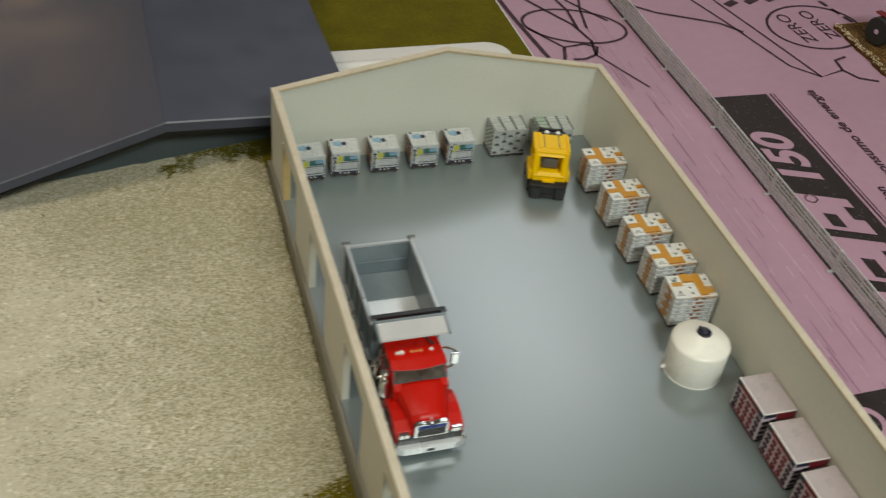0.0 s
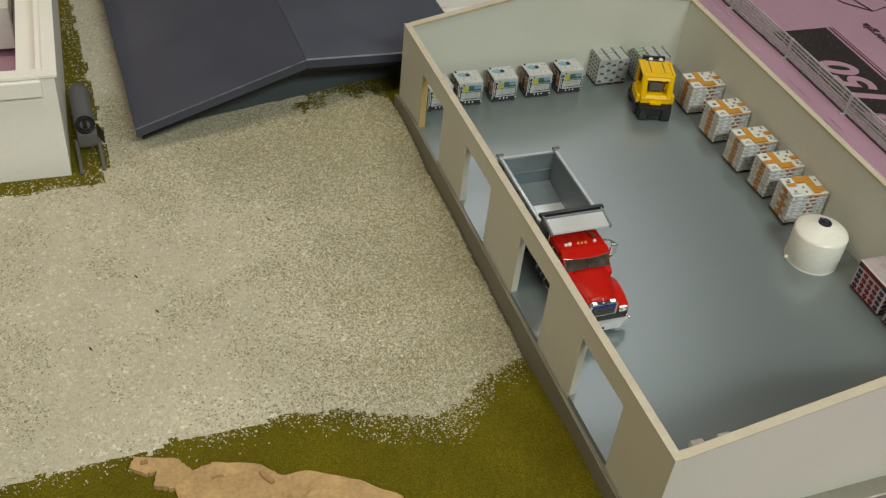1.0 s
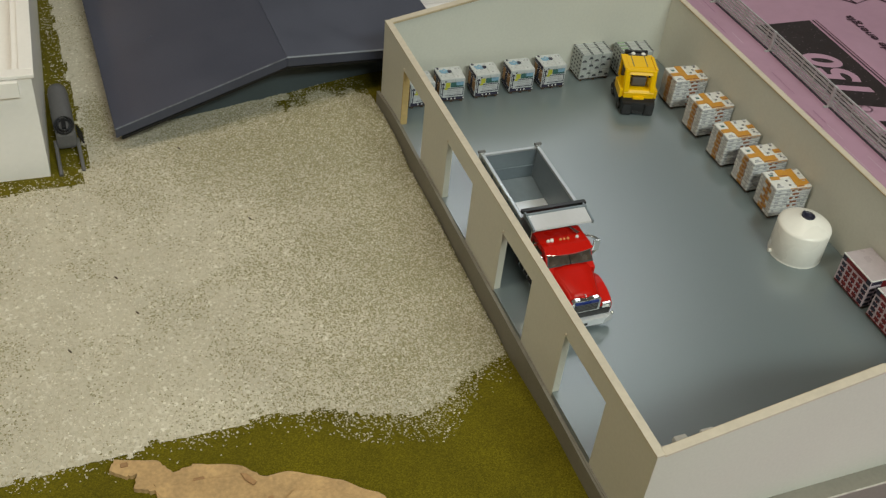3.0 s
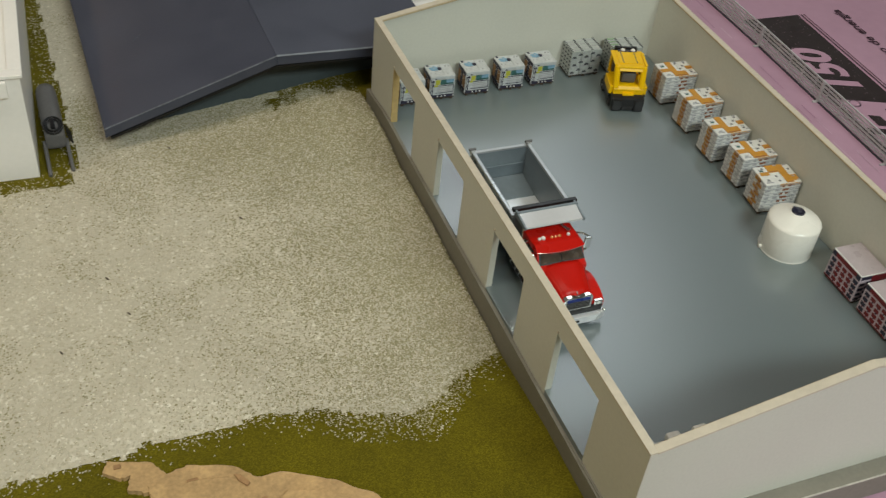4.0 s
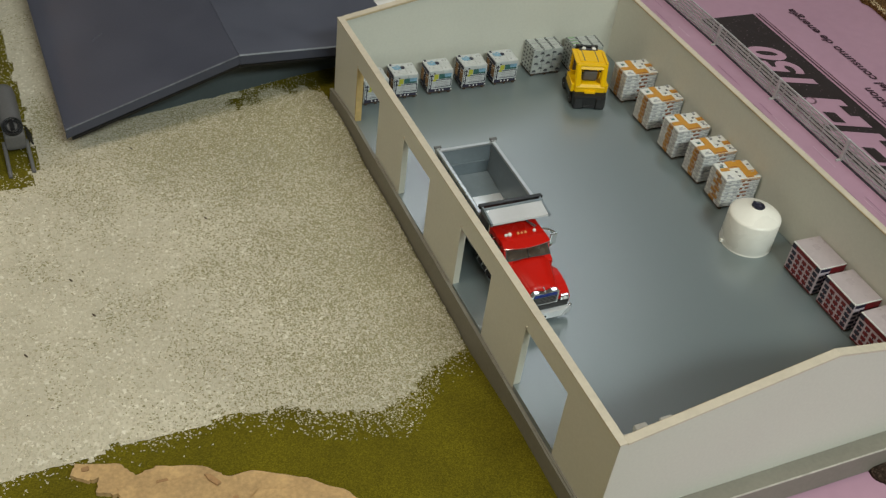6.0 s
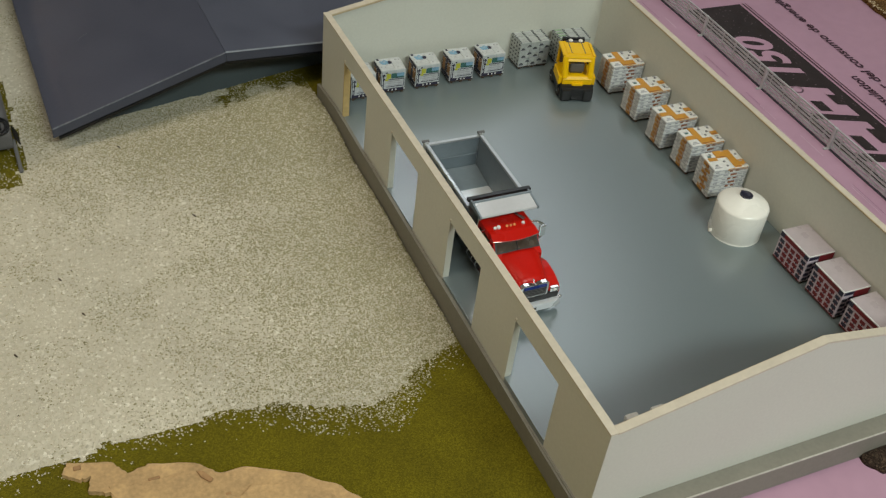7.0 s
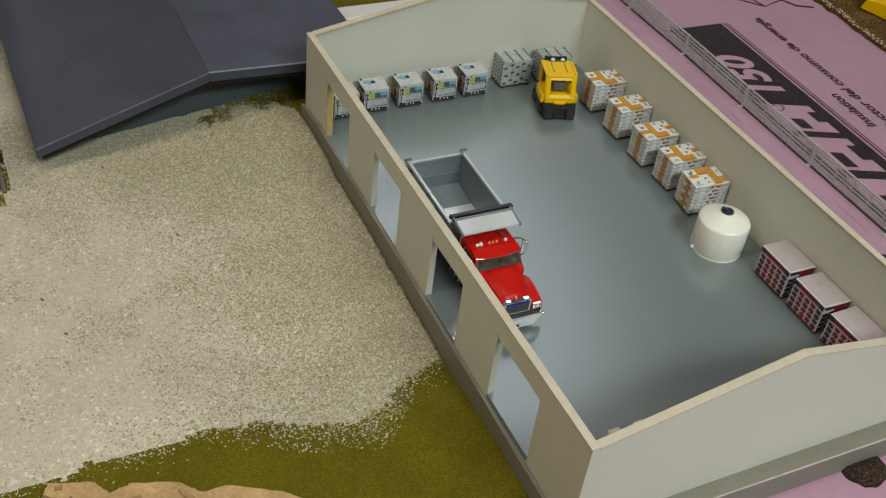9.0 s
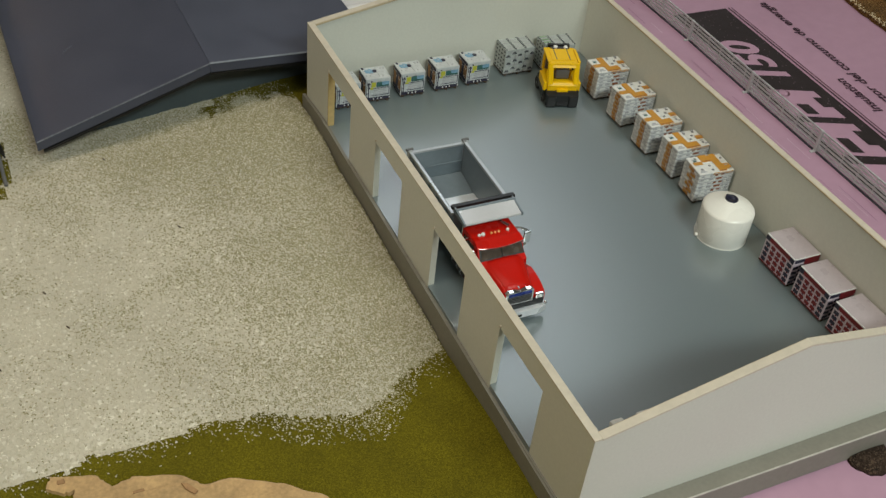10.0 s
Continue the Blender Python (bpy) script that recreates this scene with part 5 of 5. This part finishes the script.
    part("grille_band", box(-0.0080, 0.0080, -0.0674, -0.0668, 0.0252, 0.0272, 0.0003), M_BLUEBAND, grille, "deep blue band under the chrome brow")
    for k in range(5):
        zk = 0.0190 + k * 0.0014
        part("grille_bar", box(-0.0078, 0.0078, -0.0673, -0.0669, zk, zk + 0.0004), M_GREYTOY, grille)
    part("hood_ornament", box(-0.0003, 0.0003, -0.0640, -0.0622, 0.0286, 0.0299, 0.0001), M_SILVER, hood)
    bump = prism([(-0.0208, -0.0640), (-0.0205, -0.0672), (-0.0150, -0.0692), (0.0150, -0.0692), (0.0205, -0.0672), (0.0208, -0.0640)], "z", 0.0045, 0.0108, 0.0005)
    bumper = part("bumper", bump, M_SHIELD, t, "bright silver front bumper")
    part("tow_plate", box(-0.0022, 0.0022, -0.0695, -0.0688, 0.0062, 0.0082, 0.0002), M_BLACK, bumper)
    for s in (-1, 1):
        part("corner_knob", lathe([(0.0011, 0), (0.0013, 0.0008), (0.0008, 0.0018), (0.0002, 0.0021)], 12, m=pose(s * 0.0196, -0.0668, 0.0106)), M_CHROME, bumper, smooth=True)
    part("lower_apron", box(-0.0185, 0.0185, -0.0658, -0.0600, 0.0100, 0.0172, 0.0003), M_BLACK, t)
    # mirrors on looped brackets
    for s in (-1, 1):
        loop = [(s * 0.0158, -0.0215, 0.0422), (s * 0.0205, -0.0235, 0.0424), (s * 0.0240, -0.0250, 0.0405), (s * 0.0240, -0.0265, 0.0310), (s * 0.0210, -0.0275, 0.0290), (s * 0.0160, -0.0275, 0.0300)]
        bm = bmesh.new()
        for p, q2 in zip(loop, loop[1:]):
            rod(p, q2, 0.0008, 8, bm)
        br = part("mirror_bracket", bm, M_CHROME, t, "chrome looped mirror bracket")
        part("mirror", box(s * 0.0240 - 0.0026, s * 0.0240 + 0.0020, -0.0273, -0.0256, 0.0306, 0.0404, 0.0006), M_CHROME, br)
    cleaner = lathe([(0.0026, 0.0), (0.0030, 0.0008), (0.0030, 0.0150), (0.0022, 0.0166), (0.0022, 0.0185), (0.0030, 0.0190), (0.0030, 0.0215), (0.0012, 0.0222)], 20, m=pose(-0.0192, -0.0335, 0.0190))
    part("air_cleaner", cleaner, M_CHROME, t, "chrome air cleaner beside the cab", smooth=False)
    part("grab_handle", rod((-0.0172, -0.0140, 0.0230), (-0.0172, -0.0140, 0.0390), 0.0006, 8), M_CHROME, t)
    part("exhaust_stack", rod((-0.0135, -0.0085, 0.0110), (-0.0135, -0.0085, 0.0470), 0.0012, 12), M_CHROME, t, "chrome exhaust stack")
    part("exhaust_stack", rod((0.0135, -0.0085, 0.0110), (0.0135, -0.0085, 0.0470), 0.0012, 12), M_CHROME, t, "chrome exhaust stack")
    return t


dump_truck()


# ---- forklift ----
def forklift():
    t = thing("forklift", "yellow and black toy forklift facing the grey pallets", "forklift", m=pose(0.1980, 0.3702, FLOOR, 0, 0, -18) @ Matrix.Diagonal((1.10, 1.04, 0.83, 1)))
    # black counterweight and chassis
    o = [(-0.0195, 0.0015), (-0.0208, 0.0050), (-0.0202, 0.0135), (-0.0160, 0.0152), (0.0140, 0.0150), (0.0150, 0.0030), (0.0130, 0.0015)]
    base = part("chassis", prism(o, "x", -0.0122, 0.0122, 0.0010), M_BLACK, t, "black counterweight and chassis")
    part("rear_recess", box(-0.0042, 0.0042, -0.0212, -0.0198, 0.0022, 0.0060, 0.0003), M_BLACK, base)
    for s in (-1, 1):
        part("rear_block", box(s * 0.0082 - 0.0036, s * 0.0082 + 0.0036, -0.0216, -0.0150, 0.0008, 0.0128, 0.0010), M_BLACK, base)
        wheel(t, s * 0.0118, 0.0095, 0.0058, 0.0044)
        wheel(t, s * 0.0112, -0.0105, 0.0048, 0.0040)
    # yellow rear hood with its tongue
    o = [(-0.0150, 0.0142), (-0.0148, 0.0185), (-0.0105, 0.0218), (0.0100, 0.0218), (0.0100, 0.0138)]
    hood = part("rear_hood", prism(o, "x", -0.0112, 0.0112, 0.0007), M_YELLOW, t, "yellow rear hood")
    part("tongue", box(-0.0042, 0.0042, -0.0168, -0.0140, 0.0118, 0.0170, 0.0007), M_YELLOW, hood)
    for s in (-1, 1):
        part("shoulder", box(s * 0.0122 - 0.0018, s * 0.0122 + 0.0018, -0.0130, 0.0060, 0.0135, 0.0225, 0.0007), M_YELLOW, hood)
    # cab frame: posts, rear window frame, roof
    cab = part("cab_roof", box(-0.0118, 0.0118, -0.0098, 0.0150, 0.0395, 0.0415, 0.0008), M_YELLOW, t, "yellow cab roof")
    part("roof_panel", box(-0.0085, 0.0085, -0.0050, 0.0120, 0.0413, 0.0421, 0.0003), M_YELLOW, cab)
    for s in (-1, 1):
        part("roof_rail", box(s * 0.0112 - 0.0010, s * 0.0112 + 0.0010, -0.0085, 0.0110, 0.0412, 0.0428, 0.0004), M_YELLOW, cab)
        part("rear_post", rod((s * 0.0095, -0.0128, 0.0210), (s * 0.0098, -0.0078, 0.0400), 0.0024, 8), M_YELLOW, cab)
        part("front_post", rod((s * 0.0105, 0.0110, 0.0210), (s * 0.0105, 0.0110, 0.0400), 0.0013, 8), M_YELLOW, cab)
    part("rear_sill", prism([(-0.0145, 0.0175), (-0.0150, 0.0200), (-0.0133, 0.0230), (-0.0111, 0.0230), (-0.0100, 0.0200)], "x", -0.0112, 0.0112, 0.0005), M_YELLOW, cab)
    part("rear_header", prism([(-0.0092, 0.0372), (-0.0108, 0.0372), (-0.0090, 0.0405), (-0.0070, 0.0405)], "x", -0.0110, 0.0110, 0.0004), M_YELLOW, cab)
    # added backdrop, dark to give the shade inside the cab
    part("cab_backdrop", box(-0.0095, 0.0095, 0.0085, 0.0110, 0.0215, 0.0392, 0.0004), M_SEAT, t, "dark panel added to keep the inside of the cab dark")
    seat = part("seat", box(-0.0052, 0.0052, -0.0070, 0.0020, 0.0218, 0.0255, 0.0010), M_SEAT, t, "grey driver seat")
    part("seat_back", box(-0.0052, 0.0052, -0.0085, -0.0055, 0.0240, 0.0330, 0.0010), M_SEAT, seat)
    part("steering_wheel", rod((0.0, 0.0055, 0.0285), (0.0, 0.0060, 0.0290), 0.0030, 16), M_BLACK, t)
    part("lever", rod((0.0070, -0.0020, 0.0218), (0.0072, -0.0030, 0.0300), 0.0010, 8), M_YELLOW, t)
    # mast, carriage and forks
    for s in (-1, 1):
        part("mast", box(s * 0.0070 - 0.0014, s * 0.0070 + 0.0014, 0.0155, 0.0185, 0.0010, 0.0440, 0.0003), M_BLACK, t)
        part("fork", box(s * 0.0060 - 0.0013, s * 0.0060 + 0.0013, 0.0185, 0.0290, 0.0004, 0.0012), M_BLACK, t)
    part("mast_bar", box(-0.0084, 0.0084, 0.0158, 0.0180, 0.0415, 0.0440, 0.0004), M_BLACK, t)
    for s, mat in ((-1, M_LENS), (1, M_LENS)):
        part("work_light", lathe([(0.0016, 0), (0.0017, 0.0010), (0.0012, 0.0019), (0.0003, 0.0022)], 14, m=pose(s * 0.0038 + 0.001, 0.0140, 0.0420)), mat, cab, smooth=True)
    part("light_bar", box(-0.0065, 0.0075, 0.0122, 0.0152, 0.0412, 0.0424, 0.0003), M_DARKPRINT, cab)
    for s in (-1, 1):
        part("side_panel", box(s * 0.0132 - 0.0006, s * 0.0132 + 0.0006, -0.0125, 0.0120, 0.0060, 0.0150, 0.0004), M_BLACK, base)
        part("roof_groove", box(s * 0.0050 - 0.0003, s * 0.0050 + 0.0003, -0.0045, 0.0115, 0.0421, 0.0423), M_SEAT, cab)
    part("side_guard", rod((0.0136, 0.0120, 0.0180), (0.0132, 0.0125, 0.0370), 0.0012, 8), M_BLACK, t)
    return t


forklift()


# ---- livestock fence ----
def fence_panel():
    t = thing("fence_panel", "grey metal livestock fence panel with six rails", "fence", "fence panels along the board")
    L, Ht = 0.0968, 0.0206
    for k in range(6):
        z = 0.0026 + k * 0.0034
        part("rail", box(-0.0006, 0.0006, 0.0015, L - 0.0015, z, z + 0.0015), M_FENCE, t)
    for k in range(5):
        y = 0.010 + k * (L - 0.020) / 4
        part("upright", box(-0.0005, 0.0003, y - 0.0005, y + 0.0005, 0.0015, Ht), M_FENCE, t)
    # the shade along the ground, put in as a dark strip
    part("ground_shade", box(-0.0012, 0.0004, 0.0015, L - 0.0015, 0.0, 0.0010), M_DARKPRINT, t, "dark strip drawn for the shade at the panel's foot")
    part("end_post", box(-0.0012, 0.0012, -0.0016, 0.0016, 0.0, Ht + 0.0006, 0.0004), M_FENCE, t)
    part("foot", box(-0.0055, 0.0055, -0.0012, 0.0012, 0.0, 0.0012, 0.0003), M_FENCE, t)
    return t


FENCE = [(0.3900, -0.032), (0.3910, 0.065), (0.3920, 0.162), (0.3930, 0.2592), (0.3942, 0.3546), (0.3962, 0.4512), (0.3955, 0.5498), (0.3962, 0.6468), (0.3965, 0.744)]
panel = fence_panel()
for i, ((xa, ya), (xb, yb)) in enumerate(zip(FENCE, FENCE[1:])):
    turn = math.degrees(math.atan2(xa - xb, yb - ya))
    if i == 0:
        panel.matrix_world = pose(xa, ya, 0.0, 0, 0, turn)
    else:
        copy_thing(panel, pose(xa, ya, 0.0, 0, 0, turn))


# ---- white open building beside the yard ----
def white_building():
    t = thing("white_open_building", "white plastic model building without roof, pink floor inside", "building")
    place = pose(-0.2560, 0.4079, 0, 0, 0, -2) @ pose(0.2620, -0.4150, 0)
    t.matrix_world = place
    x0, x1, y0, y1, h, th = -0.430, -0.2620, 0.4150, 0.800, 0.0854, 0.0120
    part("front_wall", box(x0, x1, y0, y0 + th, 0, h, 0.0005), M_WHITE, t)
    part("back_wall", box(x0, x1, y1 - th, y1, 0, h, 0.0005), M_WHITE, t)
    for xa in (x0, x1 - th):
        part("side_wall", box(xa, xa + th, y0 + th, y1 - th, 0, h, 0.0005), M_WHITE, t)
    part("floor_plate", box(x0 + th, x1 - th, y0 + th, y1 - th, 0, 0.003), M_PINK, t)
    part("eaves_beam", box(x0, x1 - 0.0090, y0 - 0.0045, y0, 0.0725, 0.0845, 0.0006), M_WHITE, t)
    part("coping", box(x0 - 0.002, x1 + 0.0020, y0 - 0.0020, y0 + 0.0065, h, h + 0.0026, 0.0005), M_WHITE, t)
    part("coping", box(x1 - 0.0075, x1 + 0.0020, y0 + 0.0065, y1, h, h + 0.0026, 0.0005), M_WHITE, t)
    part("inner_ledge", box(x1 - th - 0.0140, x1 - th, y0 + th, y1 - th, h - 0.016, h - 0.010, 0.0004), M_WHITE, t)
    # rows of boxes seen over the wall
    v = thing("box_trailer", "grey-white toy box trailer with dark lettering bars", "trailer", m=place @ pose(-0.3140, 0.6350, 0.003))
    part("body", box(-0.017, 0.017, -0.050, 0.050, 0.008, 0.046, 0.0012), M_PAPER, v)
    for k in range(3):
        part("lettering_bar", box(0.0171, 0.0174, -0.040 + 0.030 * k, -0.016 + 0.030 * k, 0.026, 0.030), M_DARKPRINT, v)
    for y in (-0.035, 0.035):
        for s in (-1, 1):
            wheel(v, s * 0.0130, y, 0.0070, 0.0050)
    c = thing("red_crate", "small red crate with a green lid corner", "crate", m=place @ pose(-0.2870, 0.6150, 0.003))
    part("crate_body", box(-0.004, 0.004, -0.008, 0.008, 0, 0.013, 0.0005), M_REDPRINT, c)
    part("crate_lid", box(-0.0042, 0.0042, -0.0082, 0.002, 0.013, 0.0145, 0.0004), M_GREENPRINT, c)


white_building()


def grey_implement():
    """A small grey rotary implement leaning beside the white building, on two long skids."""
    t = thing("grey_implement", "small grey metal farm implement on two long skids", "implement", m=pose(-0.2416, 0.4556, 0.0012, 0, 0, 1))
    part("housing", lathe([(0.0040, -0.026), (0.0068, -0.0245), (0.0076, -0.018), (0.0076, 0.022), (0.0068, 0.0255), (0.0040, 0.027)], 24,
                          m=Matrix.Translation((0, 0.0200, 0.0130)) @ Matrix.Rotation(radians(90), 4, "X")), M_GREYTOY, t, smooth=True)
    rotor = part("rotor_case", box(-0.0070, 0.0075, -0.0240, -0.0040, 0.0050, 0.0195, 0.0030), M_GREYTOY, t)
    for k, r in enumerate((0.0066, 0.0046)):
        bm = bmesh.new()
        pts = [(r * math.cos(a / 16 * 2 * math.pi), -0.0140 + 1.65 * r * math.sin(a / 16 * 2 * math.pi), 0.0198) for a in range(17)]
        for p, q in zip(pts, pts[1:]):
            rod(p, q, 0.0010, 6, bm)
        part("coil", bm, M_BLACK, rotor, "black coiled hose")
    part("slot", box(-0.0016, 0.0016, -0.0190, -0.0060, 0.0190, 0.0212, 0.0006), M_BLACK, rotor)
    for s, y in ((-1, -0.0500), (1, -0.0480)):
        part("skid", rod((s * 0.0078, -0.0180, 0.0090), (s * 0.0080, y, 0.0010), 0.0014, 8), M_GREYTOY, t)
    for k in range(4):
        part("tine", rod((0.0085, -0.0210 + 0.004 * k, 0.0150), (0.0120, -0.0200 + 0.004 * k, 0.0060), 0.0007, 6), M_BLACK, t)


grey_implement()


# ---- white tray behind the shed ----
def white_tray():
    t = thing("white_tray", "glossy white plastic tray lying behind the shed", "tray")
    x0, x1, y0, y1, r = 0.054, 0.2514, 0.5097, 0.6115, 0.022
    out = [(x0, y0), (x1, y0)] + [(x1 - r + r * math.cos(a / 8 * math.pi / 2), y1 - r + r * math.sin(a / 8 * math.pi / 2)) for a in range(9)] + [(x0, y1)]
    part("tray_base", prism(out, "z", 0.0011, 0.0060, 0.0010), M_TRAY, t)
    part("tray_ridge", rod((x0, 0.5835, 0.0055), (0.212, 0.5835, 0.0055), 0.0050, 20), M_TRAY, t, smooth=True)


white_tray()


# ---- torn peach card in the grass ----
def torn_card():
    t = thing("torn_card", "torn peach coloured card with brown creases on the grass", "card", m=pose(-0.0038, -0.0026, 0))
    top = [(-0.2440, 0.1330), (-0.2405, 0.1400), (-0.2180, 0.1330), (-0.2120, 0.1230), (-0.2000, 0.1250), (-0.1760, 0.1180), (-0.1650, 0.1060), (-0.1500, 0.1060), (-0.1250, 0.0920), (-0.1080, 0.0780), (-0.0950, 0.0600)]

    def layer(name, pts, z0, z1, seed, mat, bump):
        rnd = random.Random(seed)
        fine = []
        for (xa, ya), (xb, yb) in zip(pts, pts[1:]):
            for k in range(6):
                f = k / 6
                fine.append((xa + (xb - xa) * f + rnd.uniform(-0.0006, 0.0006), ya + (yb - ya) * f + rnd.uniform(-0.0006, 0.0006)))
        bm = bmesh.new()
        fine += [pts[-1], (pts[-1][0] + 0.02, -0.06), (-0.20, -0.06)]
        bm.faces.new([bm.verts.new((x, y, z1)) for x, y in fine])
        bmesh.ops.recalc_face_normals(bm, faces=bm.faces[:])
        ex = bmesh.ops.extrude_face_region(bm, geom=bm.faces[:])
        for v in ex["geom"]:
            if isinstance(v, bmesh.types.BMVert):
                v.co.z = z0
        bmesh.ops.triangulate(bm, faces=bm.faces[:])
        for k in range(2):
            bmesh.ops.subdivide_edges(bm, edges=[e for e in bm.edges if e.calc_length() > 0.012], cuts=1)
            bmesh.ops.triangulate(bm, faces=bm.faces[:])
        for v in bm.verts:
            if v.co.z > (z0 + z1) / 2:
                v.co.z += bump * noise.noise((v.co.x * 55, v.co.y * 55, seed))
        bmesh.ops.recalc_face_normals(bm, faces=bm.faces[:])
        return part(name, bm, mat, t)

    layer("lower_sheet", [(-0.2230, 0.1130), (-0.2330, 0.1180), (-0.2300, 0.1270), (-0.2370, 0.1270)] + top, 0.0011, 0.0040, 2, M_CLAY, 0.0010)
    second = [(-0.2200, 0.1060), (-0.2230, 0.1170), (-0.2060, 0.1130), (-0.1900, 0.1120), (-0.1800, 0.1100), (-0.1680, 0.0920), (-0.1600, 0.0870), (-0.1500, 0.0920), (-0.1300, 0.0850), (-0.1150, 0.0740), (-0.1020, 0.0580)]
    layer("upper_sheet", second, 0.0038, 0.0052, 3, M_CLAY, 0.0012)
    part("crease", prism([(-0.1770, 0.1110), (-0.1735, 0.1095), (-0.1695, 0.1030), (-0.1718, 0.1012), (-0.1755, 0.1060)], "z", 0.0042, 0.0057, 0.0006), M_CLAYDARK, t, "brown torn crease")
    for xa, ya, xb, yb in ((-0.2020, 0.1150, -0.1960, 0.1140), (-0.1660, 0.0920, -0.1630, 0.0890), (-0.2380, 0.1360, -0.2340, 0.1340)):
        part("crease", box(xa, xb, min(ya, yb) - 0.0008, max(ya, yb), 0.0040, 0.0049, 0.0004), M_CLAYDARK, t, "brown torn crease")


torn_card()


# ---- dirt board with the tractor and the yellow implement ----
def dirt_board():
    t = thing("dirt_board", "board covered with brown dirt with pale crumbled edge", "board")
    rnd = random.Random(11)
    left = [(0.6165 - 0.024 * (0.6030 - y) + rnd.uniform(-0.0018, 0.0018), y) for y in np.linspace(0.6030, -0.3, 120)]
    out = left + [(1.2, -0.3), (1.2, 0.618)]
    part("dirt_top", prism(out, "z", 0.0004, 0.0048), M_DIRT, t)
    bm = bmesh.new()
    for x, y in left[:70]:
        for k in range(14):
            s = rnd.uniform(0.0004, 0.0011)
            bmesh.ops.create_icosphere(bm, subdivisions=1, radius=s, matrix=Matrix.Translation((x + rnd.uniform(-0.0005, 0.0065), y + rnd.uniform(-0.004, 0.004), 0.0046 + s * rnd.uniform(-0.2, 0.5))))
    ob = part("crumbs", bm, M_CRUMB, t, "pale crumbs along the edge")
    ob["kind"] = "stuff"


dirt_board()


def tractor():
    t = thing("toy_tractor", "dark toy tractor with black tyres, red and blue body", "tractor", m=pose(0.6555, 0.5485, 0.0048, 0, 0, 12))
    part("chassis", box(-0.0065, 0.0065, -0.034, 0.030, 0.008, 0.018, 0.001), M_BLACK, t)
    part("hood", box(-0.0060, 0.0060, -0.038, -0.004, 0.017, 0.027, 0.002), M_REDPRINT, t, "red hood")
    part("hood_stripe", box(-0.0062, 0.0062, -0.030, -0.012, 0.0225, 0.0245, 0.0003), M_LENS, t)
    cab = part("cab", box(-0.0095, 0.0095, -0.002, 0.022, 0.018, 0.036, 0.001), M_GLASSDARK, t)
    part("cab_roof", box(-0.0105, 0.0105, -0.004, 0.024, 0.036, 0.039, 0.001), M_BLUEPRINT, cab, "blue cab roof")
    for s in (-1, 1):
        wheel(t, s * 0.0160, 0.0160, 0.0145, 0.0090)
        wheel(t, s * 0.0140, -0.0260, 0.0095, 0.0070)
        part("fender", box(s * 0.0130 - 0.0040, s * 0.0130 + 0.0040, 0.002, 0.028, 0.0295, 0.0310, 0.0005), M_REDPRINT, t)


tractor()


def yellow_implement():
    t = thing("yellow_loader", "yellow plastic toy loader attachment on the dirt", "implement", m=pose(0.6707, 0.4715, 0.0048, 0, 0, 20))
    part("bucket", prism([(-0.020, 0.0010), (-0.022, 0.0130), (-0.016, 0.0170), (0.010, 0.0140), (0.014, 0.0020)], "x", -0.024, 0.020, 0.0010), M_YELLOW, t)
    part("lip", box(-0.024, 0.020, -0.028, -0.018, 0.0005, 0.0030, 0.0008), M_YELLOW, t)
    part("arm", rod((-0.010, 0.012, 0.0110), (-0.012, 0.052, 0.0140), 0.0030, 10), M_YELLOW, t)
    part("arm", rod((0.014, 0.012, 0.0110), (0.010, 0.045, 0.0120), 0.0026, 10), M_YELLOW, t)


yellow_implement()


def straw_bale():
    t = thing("straw_bundle", "bundle of yellow straw lying on the pink board", "straw", m=pose(0.5026, 0.2311, 0.0004, 0, 0, 35))
    rnd = random.Random(3)
    for k in range(26):
        y = -0.019 + (k % 13) * 0.0030
        z = 0.0022 + (k // 13) * 0.0062 + rnd.uniform(-0.0004, 0.0004)
        part("stalk_row", rod((-0.022 + rnd.uniform(-0.002, 0.002), y, z), (0.022 + rnd.uniform(-0.002, 0.002), y + rnd.uniform(-0.001, 0.001), z), 0.0021, 7), M_STRAW, t)
    part("core", box(-0.019, 0.019, -0.018, 0.016, 0.0, 0.0070, 0.0010), M_STRAW, t)


straw_bale()


def sack():
    t = thing("printed_sack", "pale blue-grey sack with dark print bars", "sack", m=pose(0.3785, 0.0907, 0.0006, 0, 0, 25))
    bm = box(-0.024, 0.024, -0.034, 0.034, 0, 0.0150, 0.0060)
    for v in bm.verts:
        v.co.z += 0.0012 * noise.noise((v.co.x * 90, v.co.y * 90, 2))
        v.co.z = max(v.co.z, 0)
    part("sack_body", bm, M_SACK, t, smooth=True)
    for k in range(5):
        part("print_bar", box(-0.016, -0.006 + 0.003 * (k % 3), 0.018 - 0.009 * k, 0.020 - 0.009 * k, 0.0146, 0.0164), M_NAVYPRINT, t)


sack()


def dirt_clod():
    t = thing("dirt_patch", "rounded clod of dark brown dirt beside the shed", "dirt", m=pose(0.2060, -0.0130, 0.0) @ Matrix.Diagonal((0.9, 0.9, 0.9, 1)))
    prof = [(0.0165, 0.0), (0.0160, 0.0020), (0.0145, 0.0038), (0.0080, 0.0048), (0.0015, 0.0050)]
    bm = lathe(prof, 40)
    for v in bm.verts:
        k = 1 + 0.10 * noise.noise((v.co.x * 160, v.co.y * 160, 4))
        v.co.x, v.co.y = v.co.x * k, min(v.co.y * k, 0.0040)
    part("clod", bm, M_SOIL, t, smooth=True)


dirt_clod()
